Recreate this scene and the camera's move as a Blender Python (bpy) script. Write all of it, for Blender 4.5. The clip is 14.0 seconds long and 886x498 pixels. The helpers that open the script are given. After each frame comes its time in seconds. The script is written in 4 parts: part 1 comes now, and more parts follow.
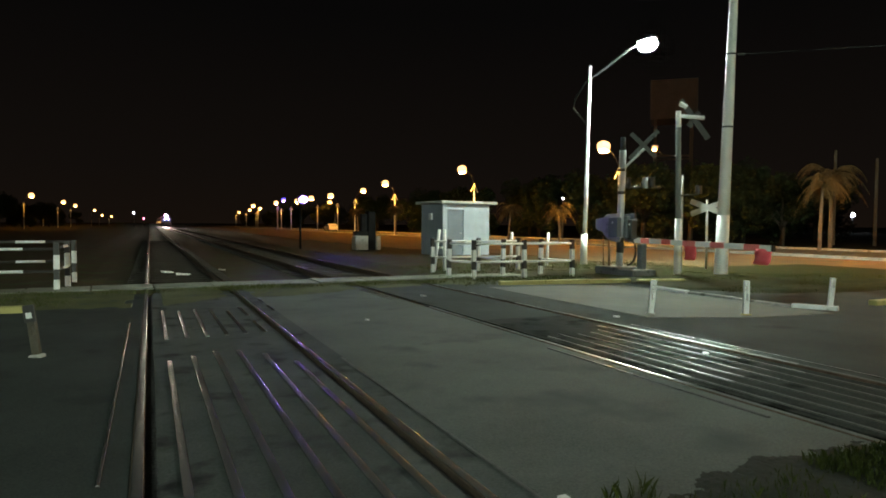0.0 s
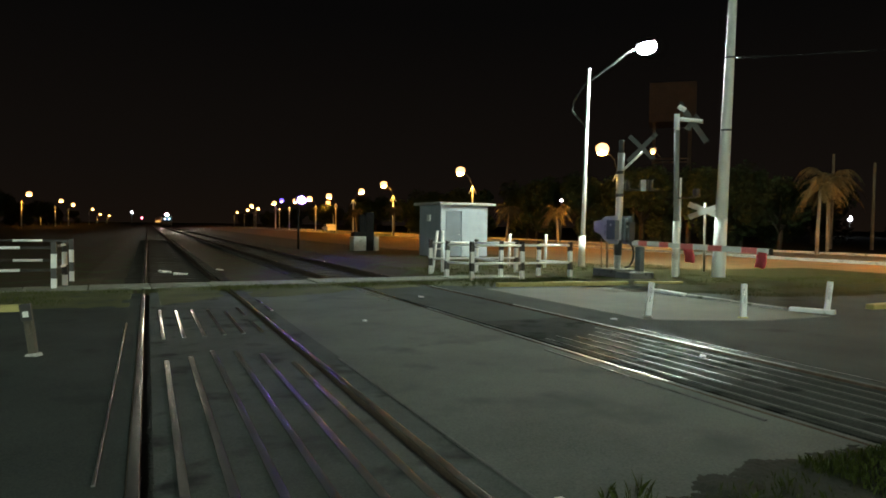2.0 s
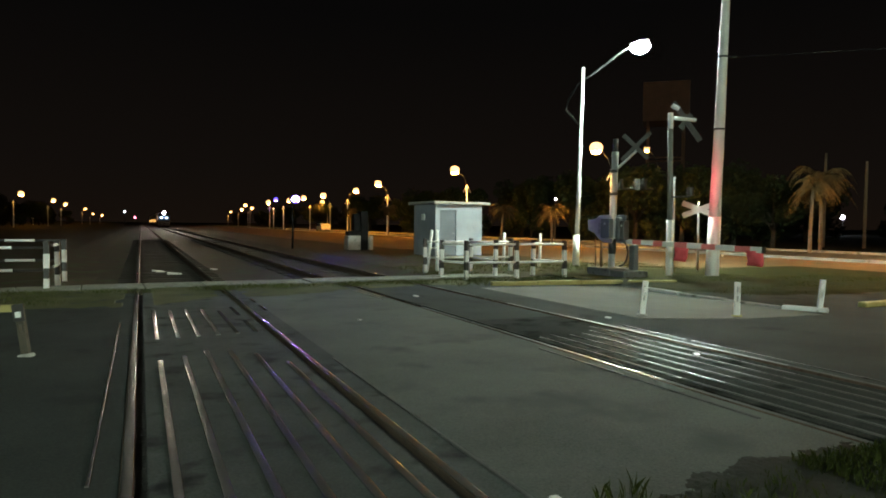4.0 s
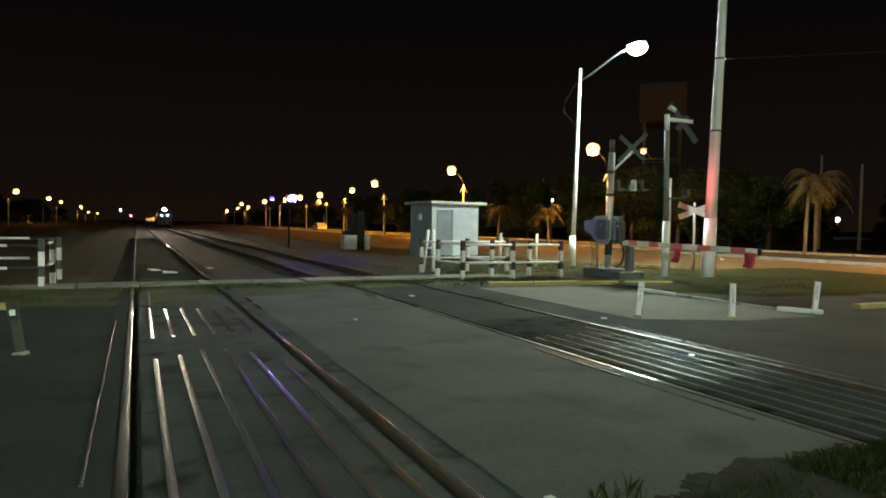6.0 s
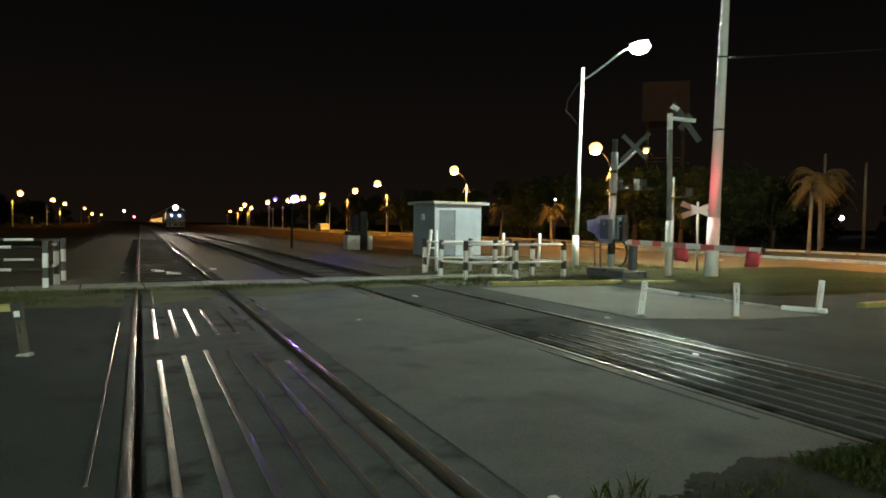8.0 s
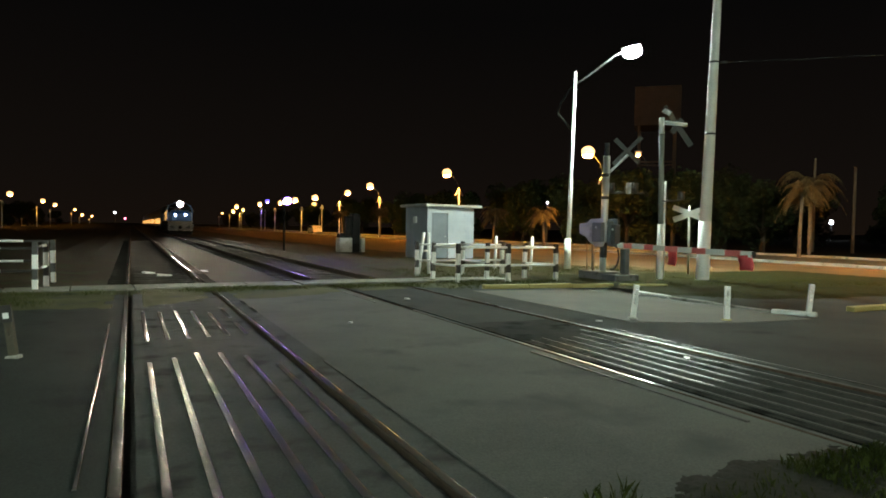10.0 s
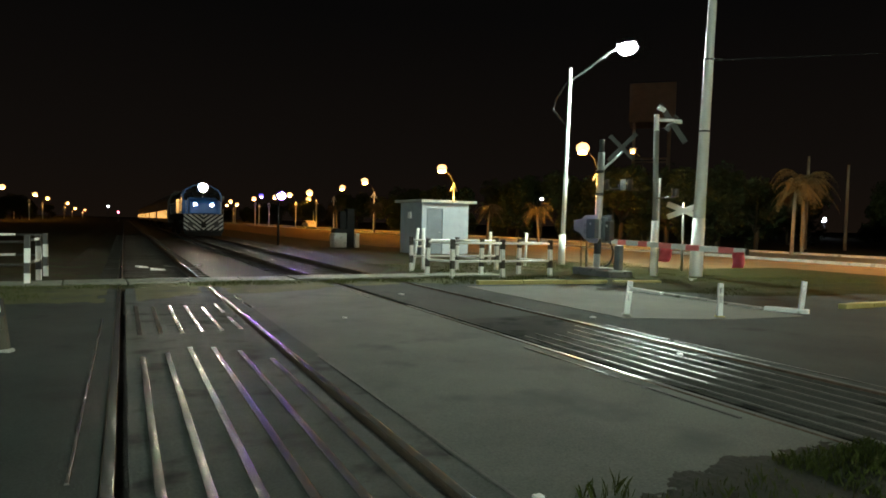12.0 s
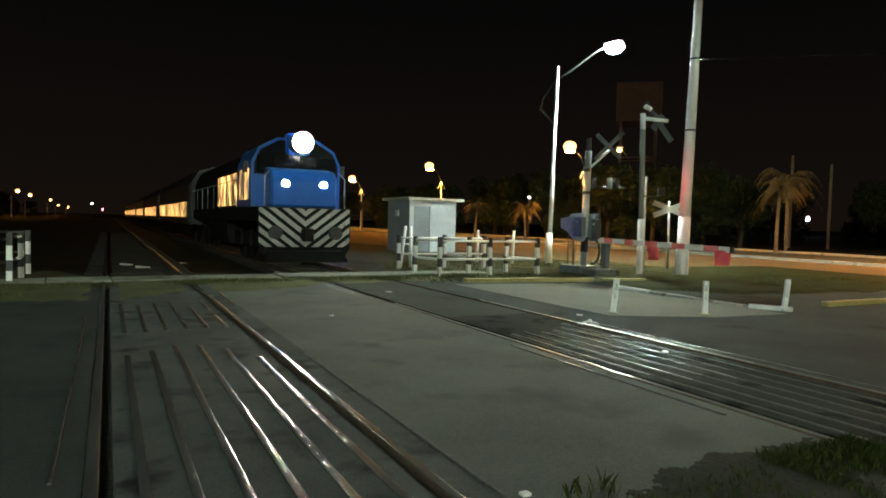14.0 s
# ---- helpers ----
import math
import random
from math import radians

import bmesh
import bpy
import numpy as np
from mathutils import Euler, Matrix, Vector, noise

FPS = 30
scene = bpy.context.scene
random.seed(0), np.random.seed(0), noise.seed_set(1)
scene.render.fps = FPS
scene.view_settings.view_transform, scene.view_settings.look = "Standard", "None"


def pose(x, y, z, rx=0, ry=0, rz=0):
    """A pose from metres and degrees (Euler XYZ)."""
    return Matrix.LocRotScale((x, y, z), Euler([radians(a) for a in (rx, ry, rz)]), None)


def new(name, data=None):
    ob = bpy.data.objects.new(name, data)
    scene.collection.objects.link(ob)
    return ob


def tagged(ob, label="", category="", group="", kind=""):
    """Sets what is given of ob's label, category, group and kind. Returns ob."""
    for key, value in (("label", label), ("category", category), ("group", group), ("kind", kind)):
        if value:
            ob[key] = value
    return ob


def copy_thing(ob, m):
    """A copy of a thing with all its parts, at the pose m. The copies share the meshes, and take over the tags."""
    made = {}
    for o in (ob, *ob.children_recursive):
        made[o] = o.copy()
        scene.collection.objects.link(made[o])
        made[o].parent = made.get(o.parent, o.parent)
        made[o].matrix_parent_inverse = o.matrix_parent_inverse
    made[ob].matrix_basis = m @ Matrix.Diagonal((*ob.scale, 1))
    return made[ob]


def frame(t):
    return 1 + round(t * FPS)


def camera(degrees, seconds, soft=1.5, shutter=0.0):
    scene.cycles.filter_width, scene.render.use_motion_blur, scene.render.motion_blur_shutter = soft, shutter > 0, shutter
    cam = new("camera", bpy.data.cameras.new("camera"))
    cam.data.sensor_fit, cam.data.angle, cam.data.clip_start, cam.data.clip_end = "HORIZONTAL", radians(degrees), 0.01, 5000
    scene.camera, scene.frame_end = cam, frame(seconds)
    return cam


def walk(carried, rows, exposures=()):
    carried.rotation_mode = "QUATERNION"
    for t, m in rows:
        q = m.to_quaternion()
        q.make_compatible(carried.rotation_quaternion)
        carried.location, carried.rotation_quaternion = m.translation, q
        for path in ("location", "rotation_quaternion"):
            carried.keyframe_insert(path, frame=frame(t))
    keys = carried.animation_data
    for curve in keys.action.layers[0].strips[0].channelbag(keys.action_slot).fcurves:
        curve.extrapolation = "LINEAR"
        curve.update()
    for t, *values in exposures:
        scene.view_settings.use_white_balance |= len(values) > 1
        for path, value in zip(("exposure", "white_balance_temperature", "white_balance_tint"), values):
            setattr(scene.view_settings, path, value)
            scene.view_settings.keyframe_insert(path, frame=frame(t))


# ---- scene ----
# ---------- camera ----------
cam = camera(68.0, 14.0, soft=1.8)
walk(cam, [
    (0.0, pose(0, 0, 1.40, 87.872, -0.355, -24.059)),
    (0.5, pose(0, 0, 1.40, 87.778, -0.545, -24.317)),
    (1.0, pose(0, 0, 1.40, 87.625, -0.485, -24.287)),
    (1.5, pose(0, 0, 1.40, 87.962, -0.437, -24.059)),
    (2.0, pose(0, 0, 1.40, 87.987, -0.724, -24.217)),
    (2.5, pose(0, 0, 1.40, 87.649, -0.780, -24.072)),
    (3.0, pose(0, 0, 1.40, 87.953, -0.667, -24.309)),
    (5.5, pose(0, 0, 1.40, 87.877, -0.796, -24.985)),
    (6.0, pose(0, 0, 1.40, 87.916, -0.940, -25.007)),
    (6.5, pose(0, 0, 1.40, 87.874, -0.871, -24.912)),
    (7.0, pose(0, 0, 1.40, 87.956, -0.784, -25.017)),
    (7.5, pose(0, 0, 1.40, 88.176, -0.801, -24.835)),
    (8.0, pose(0, 0, 1.40, 87.919, -0.730, -24.758)),
    (10.5, pose(0, 0, 1.40, 88.176, -0.887, -25.608)),
    (11.0, pose(0, 0, 1.40, 87.973, -0.832, -25.745)),
    (11.5, pose(0, 0, 1.40, 88.011, -1.157, -26.045)),
    (12.0, pose(0, 0, 1.40, 87.795, -1.243, -25.882)),
    (12.5, pose(0, 0, 1.40, 87.736, -1.381, -25.737)),
    (13.0, pose(0, 0, 1.40, 87.680, -1.396, -26.194)),
    (13.5, pose(0, 0, 1.40, 87.449, -1.399, -26.630)),
    (14.0, pose(0, 0, 1.40, 87.637, -1.371, -26.976)),
])

# ---------- world and exposure ----------
world = bpy.data.worlds.new("night_sky")
scene.world = world
world.use_nodes = True
wbg = world.node_tree.nodes["Background"]
wbg.inputs["Strength"].default_value = 1.0
w_nodes, w_links = world.node_tree.nodes, world.node_tree.links
w_co = w_nodes.new("ShaderNodeTexCoord")
w_sep = w_nodes.new("ShaderNodeSeparateXYZ")
w_ramp = w_nodes.new("ShaderNodeValToRGB")
w_links.new(w_co.outputs["Generated"], w_sep.inputs[0])
w_links.new(w_sep.outputs["Z"], w_ramp.inputs["Fac"])
w_links.new(w_ramp.outputs["Color"], wbg.inputs["Color"])
w_ramp.color_ramp.elements[0].position, w_ramp.color_ramp.elements[0].color = 0.0, (0.0075, 0.0048, 0.0032, 1)
w_ramp.color_ramp.elements[1].position, w_ramp.color_ramp.elements[1].color = 0.30, (0.0023, 0.0021, 0.0020, 1)
w_mid = w_ramp.color_ramp.elements.new(0.08)
w_mid.color = (0.0056, 0.0041, 0.0032, 1)
scene.view_settings.exposure = 0.0

# light levels
LED_POWER = 3200.0        # radiance of the white street luminaires
SODIUM = 3300.0          # radiance of the sodium burners
HEADLIGHT = 900.0
BEAM = 250000.0          # the narrow main beam, set deep in its tube
SMALL_LIGHT = 60.0


# ---------- mesh helpers ----------
def box(bm, x0, x1, y0, y1, z0, z1, m=None):
    vs = [bm.verts.new((x, y, z)) for z in (z0, z1) for y in (y0, y1) for x in (x0, x1)]
    for f in ((0, 2, 3, 1), (4, 5, 7, 6), (0, 1, 5, 4), (2, 6, 7, 3), (0, 4, 6, 2), (1, 3, 7, 5)):
        bm.faces.new([vs[i] for i in f])
    if m is not None:
        bmesh.ops.transform(bm, matrix=m, verts=vs)
    return vs


def ring_between(bm, a, b, smooth=True):
    n = len(a)
    for i in range(n):
        f = bm.faces.new((a[i], a[(i + 1) % n], b[(i + 1) % n], b[i]))
        f.smooth = smooth


def tube(bm, pts, radii, seg=10, caps=True):
    """A round bar through the points."""
    pts = [Vector(p) for p in pts]
    if not isinstance(radii, (list, tuple)):
        radii = [radii] * len(pts)
    rings = []
    for i, p in enumerate(pts):
        d = (pts[min(i + 1, len(pts) - 1)] - pts[max(i - 1, 0)]).normalized()
        u = d.cross(Vector((0, 1, 0) if abs(d.z) > 0.9 else (0, 0, 1))).normalized()
        v = d.cross(u)
        rings.append([bm.verts.new(p + radii[i] * (math.cos(2 * math.pi * k / seg) * u + math.sin(2 * math.pi * k / seg) * v)) for k in range(seg)])
    for a, b in zip(rings, rings[1:]):
        ring_between(bm, a, b)
    if caps:
        bm.faces.new(rings[0][::-1])
        bm.faces.new(rings[-1])


def ball(bm, c, rx, ry=None, rz=None, u=14, v=9):
    ry = ry or rx
    rz = rz or rx
    m = Matrix.Translation(c) @ Matrix.Diagonal((rx, ry, rz, 1))
    g = bmesh.ops.create_uvsphere(bm, u_segments=u, v_segments=v, radius=1, matrix=m)
    for vert in g["verts"]:
        for f in vert.link_faces:
            f.smooth = True


def prism(bm, outline, a, b, axis="y"):
    """An outline (two coordinates) pushed along an axis from a to b."""
    def at(p, w):
        return (p[0], w, p[1]) if axis == "y" else (w, p[0], p[1]) if axis == "x" else (p[0], p[1], w)
    lo = [bm.verts.new(at(p, a)) for p in outline]
    hi = [bm.verts.new(at(p, b)) for p in outline]
    ring_between(bm, lo, hi, False)
    bm.faces.new(lo[::-1])
    bm.faces.new(hi)


def finish(bm, bevel=0.0):
    if bevel:
        bmesh.ops.bevel(bm, geom=[e for e in bm.edges], offset=bevel, segments=1, affect="EDGES")
    bmesh.ops.recalc_face_normals(bm, faces=bm.faces)
    return bm


def mesh_of(name, bm, material):
    me = bpy.data.meshes.new(name)
    bmesh.ops.recalc_face_normals(bm, faces=bm.faces)
    bm.to_mesh(me)
    bm.free()
    me.materials.append(material)
    return me


def part(name, bm, material, parent, label=""):
    ob = new(name, mesh_of(name, bm, material))
    ob.parent = parent
    return tagged(ob, label) if label else ob


def thing(name, bm, material, label, category, group="", kind="", m=None):
    ob = new(name, mesh_of(name, bm, material))
    if m is not None:
        ob.matrix_basis = m
    return tagged(ob, label, category, group, kind)


def base(name, m, label, category, group=""):
    ob = new(name)
    ob.matrix_basis = m
    ob.empty_display_size = 0.1
    return tagged(ob, label, category, group)


def sheet(name, verts, faces, material, label, category, kind="stuff"):
    me = bpy.data.meshes.new(name)
    me.from_pydata(verts, [], faces)
    me.materials.append(material)
    return tagged(new(name, me), label, category, "", kind)


# ---------- materials ----------
def surface(name, low, high, rough=0.7, metal=0.0, grain=40.0, patch=2.0, bump=0.3, depth=0.01, rough_var=0.15, stretch=(1, 1, 1), island=0.0, stain=None, stain_at=0.6, spec=0.5, soft_patch=(0.34, 0.66)):
    """Two tones mixed by patches and grain, with uneven gloss and fine relief; sizes in metres."""
    m = bpy.data.materials.new(name)
    m.use_nodes = True
    n, l = m.node_tree.nodes, m.node_tree.links
    p = n["Principled BSDF"]
    co = n.new("ShaderNodeTexCoord")
    mp = n.new("ShaderNodeMapping")
    mp.inputs["Scale"].default_value = stretch
    l.new(co.outputs["Object"], mp.inputs["Vector"])
    big = n.new("ShaderNodeTexNoise")
    big.inputs["Scale"].default_value = patch
    big.inputs["Detail"].default_value = 5
    big.inputs["Roughness"].default_value = 0.6
    fine = n.new("ShaderNodeTexNoise")
    fine.inputs["Scale"].default_value = grain
    fine.inputs["Detail"].default_value = 3
    for t in (big, fine):
        l.new(mp.outputs["Vector"], t.inputs["Vector"])
    mix = n.new("ShaderNodeMix")
    mix.data_type = "FLOAT"
    mix.inputs[0].default_value = 0.4
    l.new(big.outputs["Fac"], mix.inputs[2])
    l.new(fine.outputs["Fac"], mix.inputs[3])
    ramp = n.new("ShaderNodeValToRGB")
    ramp.color_ramp.elements[0].position, ramp.color_ramp.elements[1].position = soft_patch
    ramp.color_ramp.elements[0].color, ramp.color_ramp.elements[1].color = (*low, 1), (*high, 1)
    l.new(mix.outputs[0], ramp.inputs["Fac"])
    colour = ramp.outputs["Color"]
    if stain:
        dirt = n.new("ShaderNodeTexNoise")
        dirt.inputs["Scale"].default_value = patch * 2.3
        dirt.inputs["Detail"].default_value = 6
        l.new(mp.outputs["Vector"], dirt.inputs["Vector"])
        dr = n.new("ShaderNodeValToRGB")
        dr.color_ramp.elements[0].position, dr.color_ramp.elements[1].position = stain_at, stain_at + 0.12
        l.new(dirt.outputs["Fac"], dr.inputs["Fac"])
        cm = n.new("ShaderNodeMix")
        cm.data_type = "RGBA"
        l.new(dr.outputs["Color"], cm.inputs[0])
        l.new(colour, cm.inputs[6])
        cm.inputs[7].default_value = (*stain, 1)
        colour = cm.outputs[2]
    if island:
        geo = n.new("ShaderNodeNewGeometry")
        info = n.new("ShaderNodeObjectInfo")
        add = n.new("ShaderNodeMath")
        l.new(geo.outputs["Random Per Island"], add.inputs[0])
        l.new(info.outputs["Random"], add.inputs[1])
        mr = n.new("ShaderNodeMapRange")
        mr.inputs["From Max"].default_value = 2.0
        mr.inputs["To Min"].default_value, mr.inputs["To Max"].default_value = 1 - island, 1 + island
        l.new(add.outputs[0], mr.inputs["Value"])
        hsv = n.new("ShaderNodeHueSaturation")
        l.new(mr.outputs["Result"], hsv.inputs["Value"])
        l.new(colour, hsv.inputs["Color"])
        colour = hsv.outputs["Color"]
    l.new(colour, p.inputs["Base Color"])
    rr = n.new("ShaderNodeMapRange")
    rr.inputs["From Min"].default_value, rr.inputs["From Max"].default_value = 0.3, 0.7
    rr.inputs["To Min"].default_value, rr.inputs["To Max"].default_value = max(0.03, rough - rough_var), min(1, rough + rough_var)
    l.new(mix.outputs[0], rr.inputs["Value"])
    l.new(rr.outputs["Result"], p.inputs["Roughness"])
    p.inputs["Metallic"].default_value = metal
    p.inputs["Specular IOR Level"].default_value = spec
    if bump:
        b = n.new("ShaderNodeBump")
        b.inputs["Strength"].default_value = bump
        b.inputs["Distance"].default_value = depth
        l.new(mix.outputs[0], b.inputs["Height"])
        l.new(b.outputs["Normal"], p.inputs["Normal"])
    return m


def glow(name, colour, strength, body=(0.8, 0.8, 0.8)):
    m = bpy.data.materials.new(name)
    m.use_nodes = True
    p = m.node_tree.nodes["Principled BSDF"]
    p.inputs["Base Color"].default_value = (*body, 1)
    p.inputs["Emission Color"].default_value = (*colour, 1)
    p.inputs["Emission Strength"].default_value = strength
    return m


M_GROUND = surface("dry_earth_and_grass", (0.020, 0.016, 0.008), (0.046, 0.036, 0.018), 0.95, grain=30, patch=0.5, bump=0.4, depth=0.02, stain=(0.03, 0.04, 0.015), stain_at=0.5, spec=0.1)
M_VERGE = surface("short_green_turf", (0.012, 0.014, 0.005), (0.028, 0.030, 0.011), 0.95, grain=45, patch=0.8, bump=0.4, depth=0.012, stain=(0.030, 0.025, 0.013), stain_at=0.60, spec=0.03)
# Lane between the tracks: worn, and lightened in colour for the brighter lamplight there.
M_ROAD = surface("worn_lamplit_asphalt", (0.052, 0.060, 0.054), (0.150, 0.159, 0.141), 0.92, grain=60, patch=0.45, bump=0.6, depth=0.01, stain=(0.070, 0.078, 0.072), stain_at=0.56, spec=0.12, rough_var=0.08, soft_patch=(0.30, 0.70))
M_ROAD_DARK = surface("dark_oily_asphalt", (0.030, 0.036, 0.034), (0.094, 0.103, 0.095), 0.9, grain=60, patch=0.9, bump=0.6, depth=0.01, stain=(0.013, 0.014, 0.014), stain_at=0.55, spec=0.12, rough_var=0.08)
# Darker copy for the outer panels: their dimmer light is put into the colour.
M_ROAD_SIDE = surface("dimmed_side_asphalt", (0.023, 0.028, 0.026), (0.066, 0.073, 0.068), 0.92, grain=60, patch=0.5, bump=0.6, depth=0.01, stain=(0.028, 0.032, 0.030), stain_at=0.60, spec=0.05, rough_var=0.08, soft_patch=(0.30, 0.70))
M_DECK = surface("dark_deck_asphalt", (0.015, 0.018, 0.017), (0.050, 0.055, 0.050), 0.95, grain=60, patch=0.9, bump=0.6, depth=0.01, stain=(0.008, 0.009, 0.009), stain_at=0.55, spec=0.02, rough_var=0.08)
M_OLIVE = surface("olive_trampled_turf", (0.058, 0.064, 0.030), (0.130, 0.132, 0.070), 0.95, grain=40, patch=0.9, bump=0.5, depth=0.012, stain=(0.06, 0.066, 0.056), stain_at=0.58, spec=0.05)
M_PAD = surface("pale_concrete_pad", (0.08, 0.082, 0.072), (0.15, 0.15, 0.13), 0.9, grain=60, patch=0.6, bump=0.25, depth=0.006, spec=0.15)
M_STREET = surface("street_asphalt", (0.05, 0.05, 0.05), (0.10, 0.10, 0.095), 0.7, grain=60, patch=0.3, bump=0.2)
M_CONCRETE = surface("weathered_concrete", (0.24, 0.24, 0.22), (0.42, 0.41, 0.37), 0.85, grain=50, patch=1.6, bump=0.35, depth=0.008, island=0.15, stain=(0.14, 0.14, 0.11), stain_at=0.58)
M_PATH = surface("mossy_path_concrete", (0.14, 0.145, 0.12), (0.26, 0.26, 0.22), 0.9, grain=50, patch=1.6, bump=0.35, depth=0.008, island=0.15, stain=(0.08, 0.09, 0.055), stain_at=0.55, spec=0.15)
# Grimy white, darkened further for the shadow over the lower front.
M_CHEVRON = surface("grimy_shaded_white", (0.24, 0.23, 0.21), (0.42, 0.41, 0.38), 0.6, grain=40, patch=2, bump=0.15, depth=0.003, stain=(0.12, 0.11, 0.10), stain_at=0.6)
M_SOOT = surface("matt_black_paint", (0.006, 0.006, 0.006), (0.014, 0.014, 0.014), 0.9, grain=50, patch=3, bump=0.15, spec=0.1)
# Weathered concrete with the shade around the barrier plinth put into its colour.
M_PLINTH = surface("shade_darkened_concrete", (0.10, 0.105, 0.10), (0.19, 0.195, 0.18), 0.9, grain=50, patch=2, bump=0.35, depth=0.008, stain=(0.06, 0.06, 0.05), stain_at=0.55)
M_POLE = surface("pole_concrete", (0.62, 0.62, 0.58), (0.8, 0.8, 0.75), 0.8, grain=60, patch=2, bump=0.3, depth=0.005)
M_WHITE = surface("white_paint", (0.72, 0.73, 0.70), (0.85, 0.85, 0.83), 0.55, grain=60, patch=4, bump=0.15, depth=0.003, stain=(0.48, 0.47, 0.42), stain_at=0.68)
M_BLACK = surface("black_paint", (0.015, 0.014, 0.013), (0.04, 0.035, 0.03), 0.55, grain=60, patch=4, bump=0.15, depth=0.003)
M_YELLOW = surface("worn_yellow_paint", (0.26, 0.23, 0.08), (0.46, 0.40, 0.15), 0.8, grain=50, patch=0.9, bump=0.2, depth=0.004)
M_DIRTY = surface("dirty_faded_paint", (0.045, 0.038, 0.026), (0.09, 0.078, 0.055), 0.85, grain=50, patch=4, bump=0.3)
M_CLOTH = surface("red_cloth", (0.7, 0.06, 0.08), (0.84, 0.14, 0.16), 0.8, grain=150, patch=6, bump=0.2)
M_RAIL_TOP = surface("polished_rail_steel", (0.52, 0.52, 0.51), (0.62, 0.62, 0.61), 0.22, 1.0, grain=60, patch=3, bump=0.0, rough_var=0.02, stretch=(1, 0.25, 1))
M_RAIL_SIDE = surface("rusty_rail_steel", (0.05, 0.035, 0.026), (0.12, 0.088, 0.066), 0.85, 0.0, spec=0.15, grain=70, patch=5, bump=0.4, depth=0.004)
M_STRIP = surface("worn_strip_steel", (0.15, 0.15, 0.145), (0.30, 0.30, 0.29), 0.22, 0.72, grain=70, patch=5, bump=0.0, rough_var=0.03, stretch=(1, 0.3, 1))
M_STRIP_DULL = surface("dull_strip_steel", (0.07, 0.07, 0.068), (0.17, 0.17, 0.165), 0.34, 0.85, grain=70, patch=2.5, bump=0.0, rough_var=0.06, stretch=(1, 0.3, 1), stain=(0.016, 0.014, 0.012), stain_at=0.55)
M_OLD_STRIP = surface("dirty_old_strip_steel", (0.052, 0.053, 0.05), (0.118, 0.119, 0.112), 0.8, grain=60, patch=2, bump=0.2, depth=0.004, spec=0.2, stain=(0.05, 0.053, 0.05), stain_at=0.55)
M_GREYPOST = surface("dull_grey_paint", (0.13, 0.14, 0.13), (0.22, 0.23, 0.21), 0.7, grain=50, patch=3, bump=0.2)
M_SLATE = surface("slate_grey_paint", (0.075, 0.09, 0.1), (0.14, 0.16, 0.175), 0.5, 0.1, grain=50, patch=3, bump=0.15)
# Red lightened to pink: the overexposed look is put into the colour.
M_BOOM_RED = surface("overexposed_red_tape", (0.78, 0.17, 0.17), (0.88, 0.27, 0.27), 0.5, grain=60, patch=4, bump=0.1)
M_BOOM_WHITE = surface("boom_white_paint", (0.78, 0.78, 0.76), (0.88, 0.88, 0.86), 0.5, grain=60, patch=5, bump=0.1, stain=(0.6, 0.58, 0.54), stain_at=0.66)
M_SLEEPER = surface("old_timber", (0.022, 0.019, 0.016), (0.055, 0.048, 0.04), 0.95, grain=40, patch=3, bump=0.5, island=0.2, spec=0.1)
M_BALLAST = surface("dirty_ballast", (0.03, 0.028, 0.025), (0.085, 0.08, 0.072), 0.95, grain=24, patch=1.5, bump=1.0, depth=0.05)
M_SHED = surface("pale_blue_render", (0.27, 0.30, 0.34), (0.38, 0.42, 0.47), 0.8, grain=40, patch=1.2, bump=0.2, depth=0.005, stain=(0.22, 0.25, 0.29), stain_at=0.64)
M_DOOR = surface("grey_blue_door_paint", (0.10, 0.12, 0.145), (0.16, 0.19, 0.22), 0.5, grain=50, patch=1.5, bump=0.12, stain=(0.12, 0.12, 0.12), stain_at=0.62)
M_STEEL = surface("galvanised_steel", (0.4, 0.42, 0.43), (0.58, 0.6, 0.61), 0.48, 0.6, grain=50, patch=4, bump=0.15, depth=0.003)
M_GREY = surface("grey_cabinet_paint", (0.27, 0.29, 0.3), (0.4, 0.42, 0.43), 0.5, grain=50, patch=3, bump=0.15)
M_DARK = surface("dark_steel_paint", (0.025, 0.027, 0.028), (0.06, 0.062, 0.062), 0.5, 0.2, grain=50, patch=3, bump=0.15)
M_RUBBER = surface("black_rubber", (0.012, 0.012, 0.012), (0.03, 0.03, 0.03), 0.6, grain=60, patch=4, bump=0.2)
M_RUSTTANK = surface("rusty_tank_plate", (0.075, 0.046, 0.032), (0.13, 0.084, 0.058), 0.85, grain=20, patch=0.8, bump=0.3)
M_BLUE = surface("loco_blue_paint", (0.012, 0.085, 0.36), (0.025, 0.13, 0.47), 0.35, grain=30, patch=1.5, bump=0.08, rough_var=0.1)
M_LOCO_GREY = surface("underframe_grime", (0.008, 0.0075, 0.007), (0.024, 0.022, 0.02), 0.9, 0.0, spec=0.1, grain=30, patch=3, bump=0.4)
M_COACH = surface("coach_side_paint", (0.016, 0.014, 0.011), (0.034, 0.029, 0.022), 0.6, 0.0, grain=30, patch=1.5, bump=0.1)
# Dirt reddened for the orange of the street lamps.
M_DIRT = surface("sodium_tinted_dirt", (0.075, 0.05, 0.026), (0.15, 0.098, 0.052), 0.95, grain=30, patch=0.35, bump=0.5, depth=0.02, stain=(0.05, 0.05, 0.025), stain_at=0.58, spec=0.1)
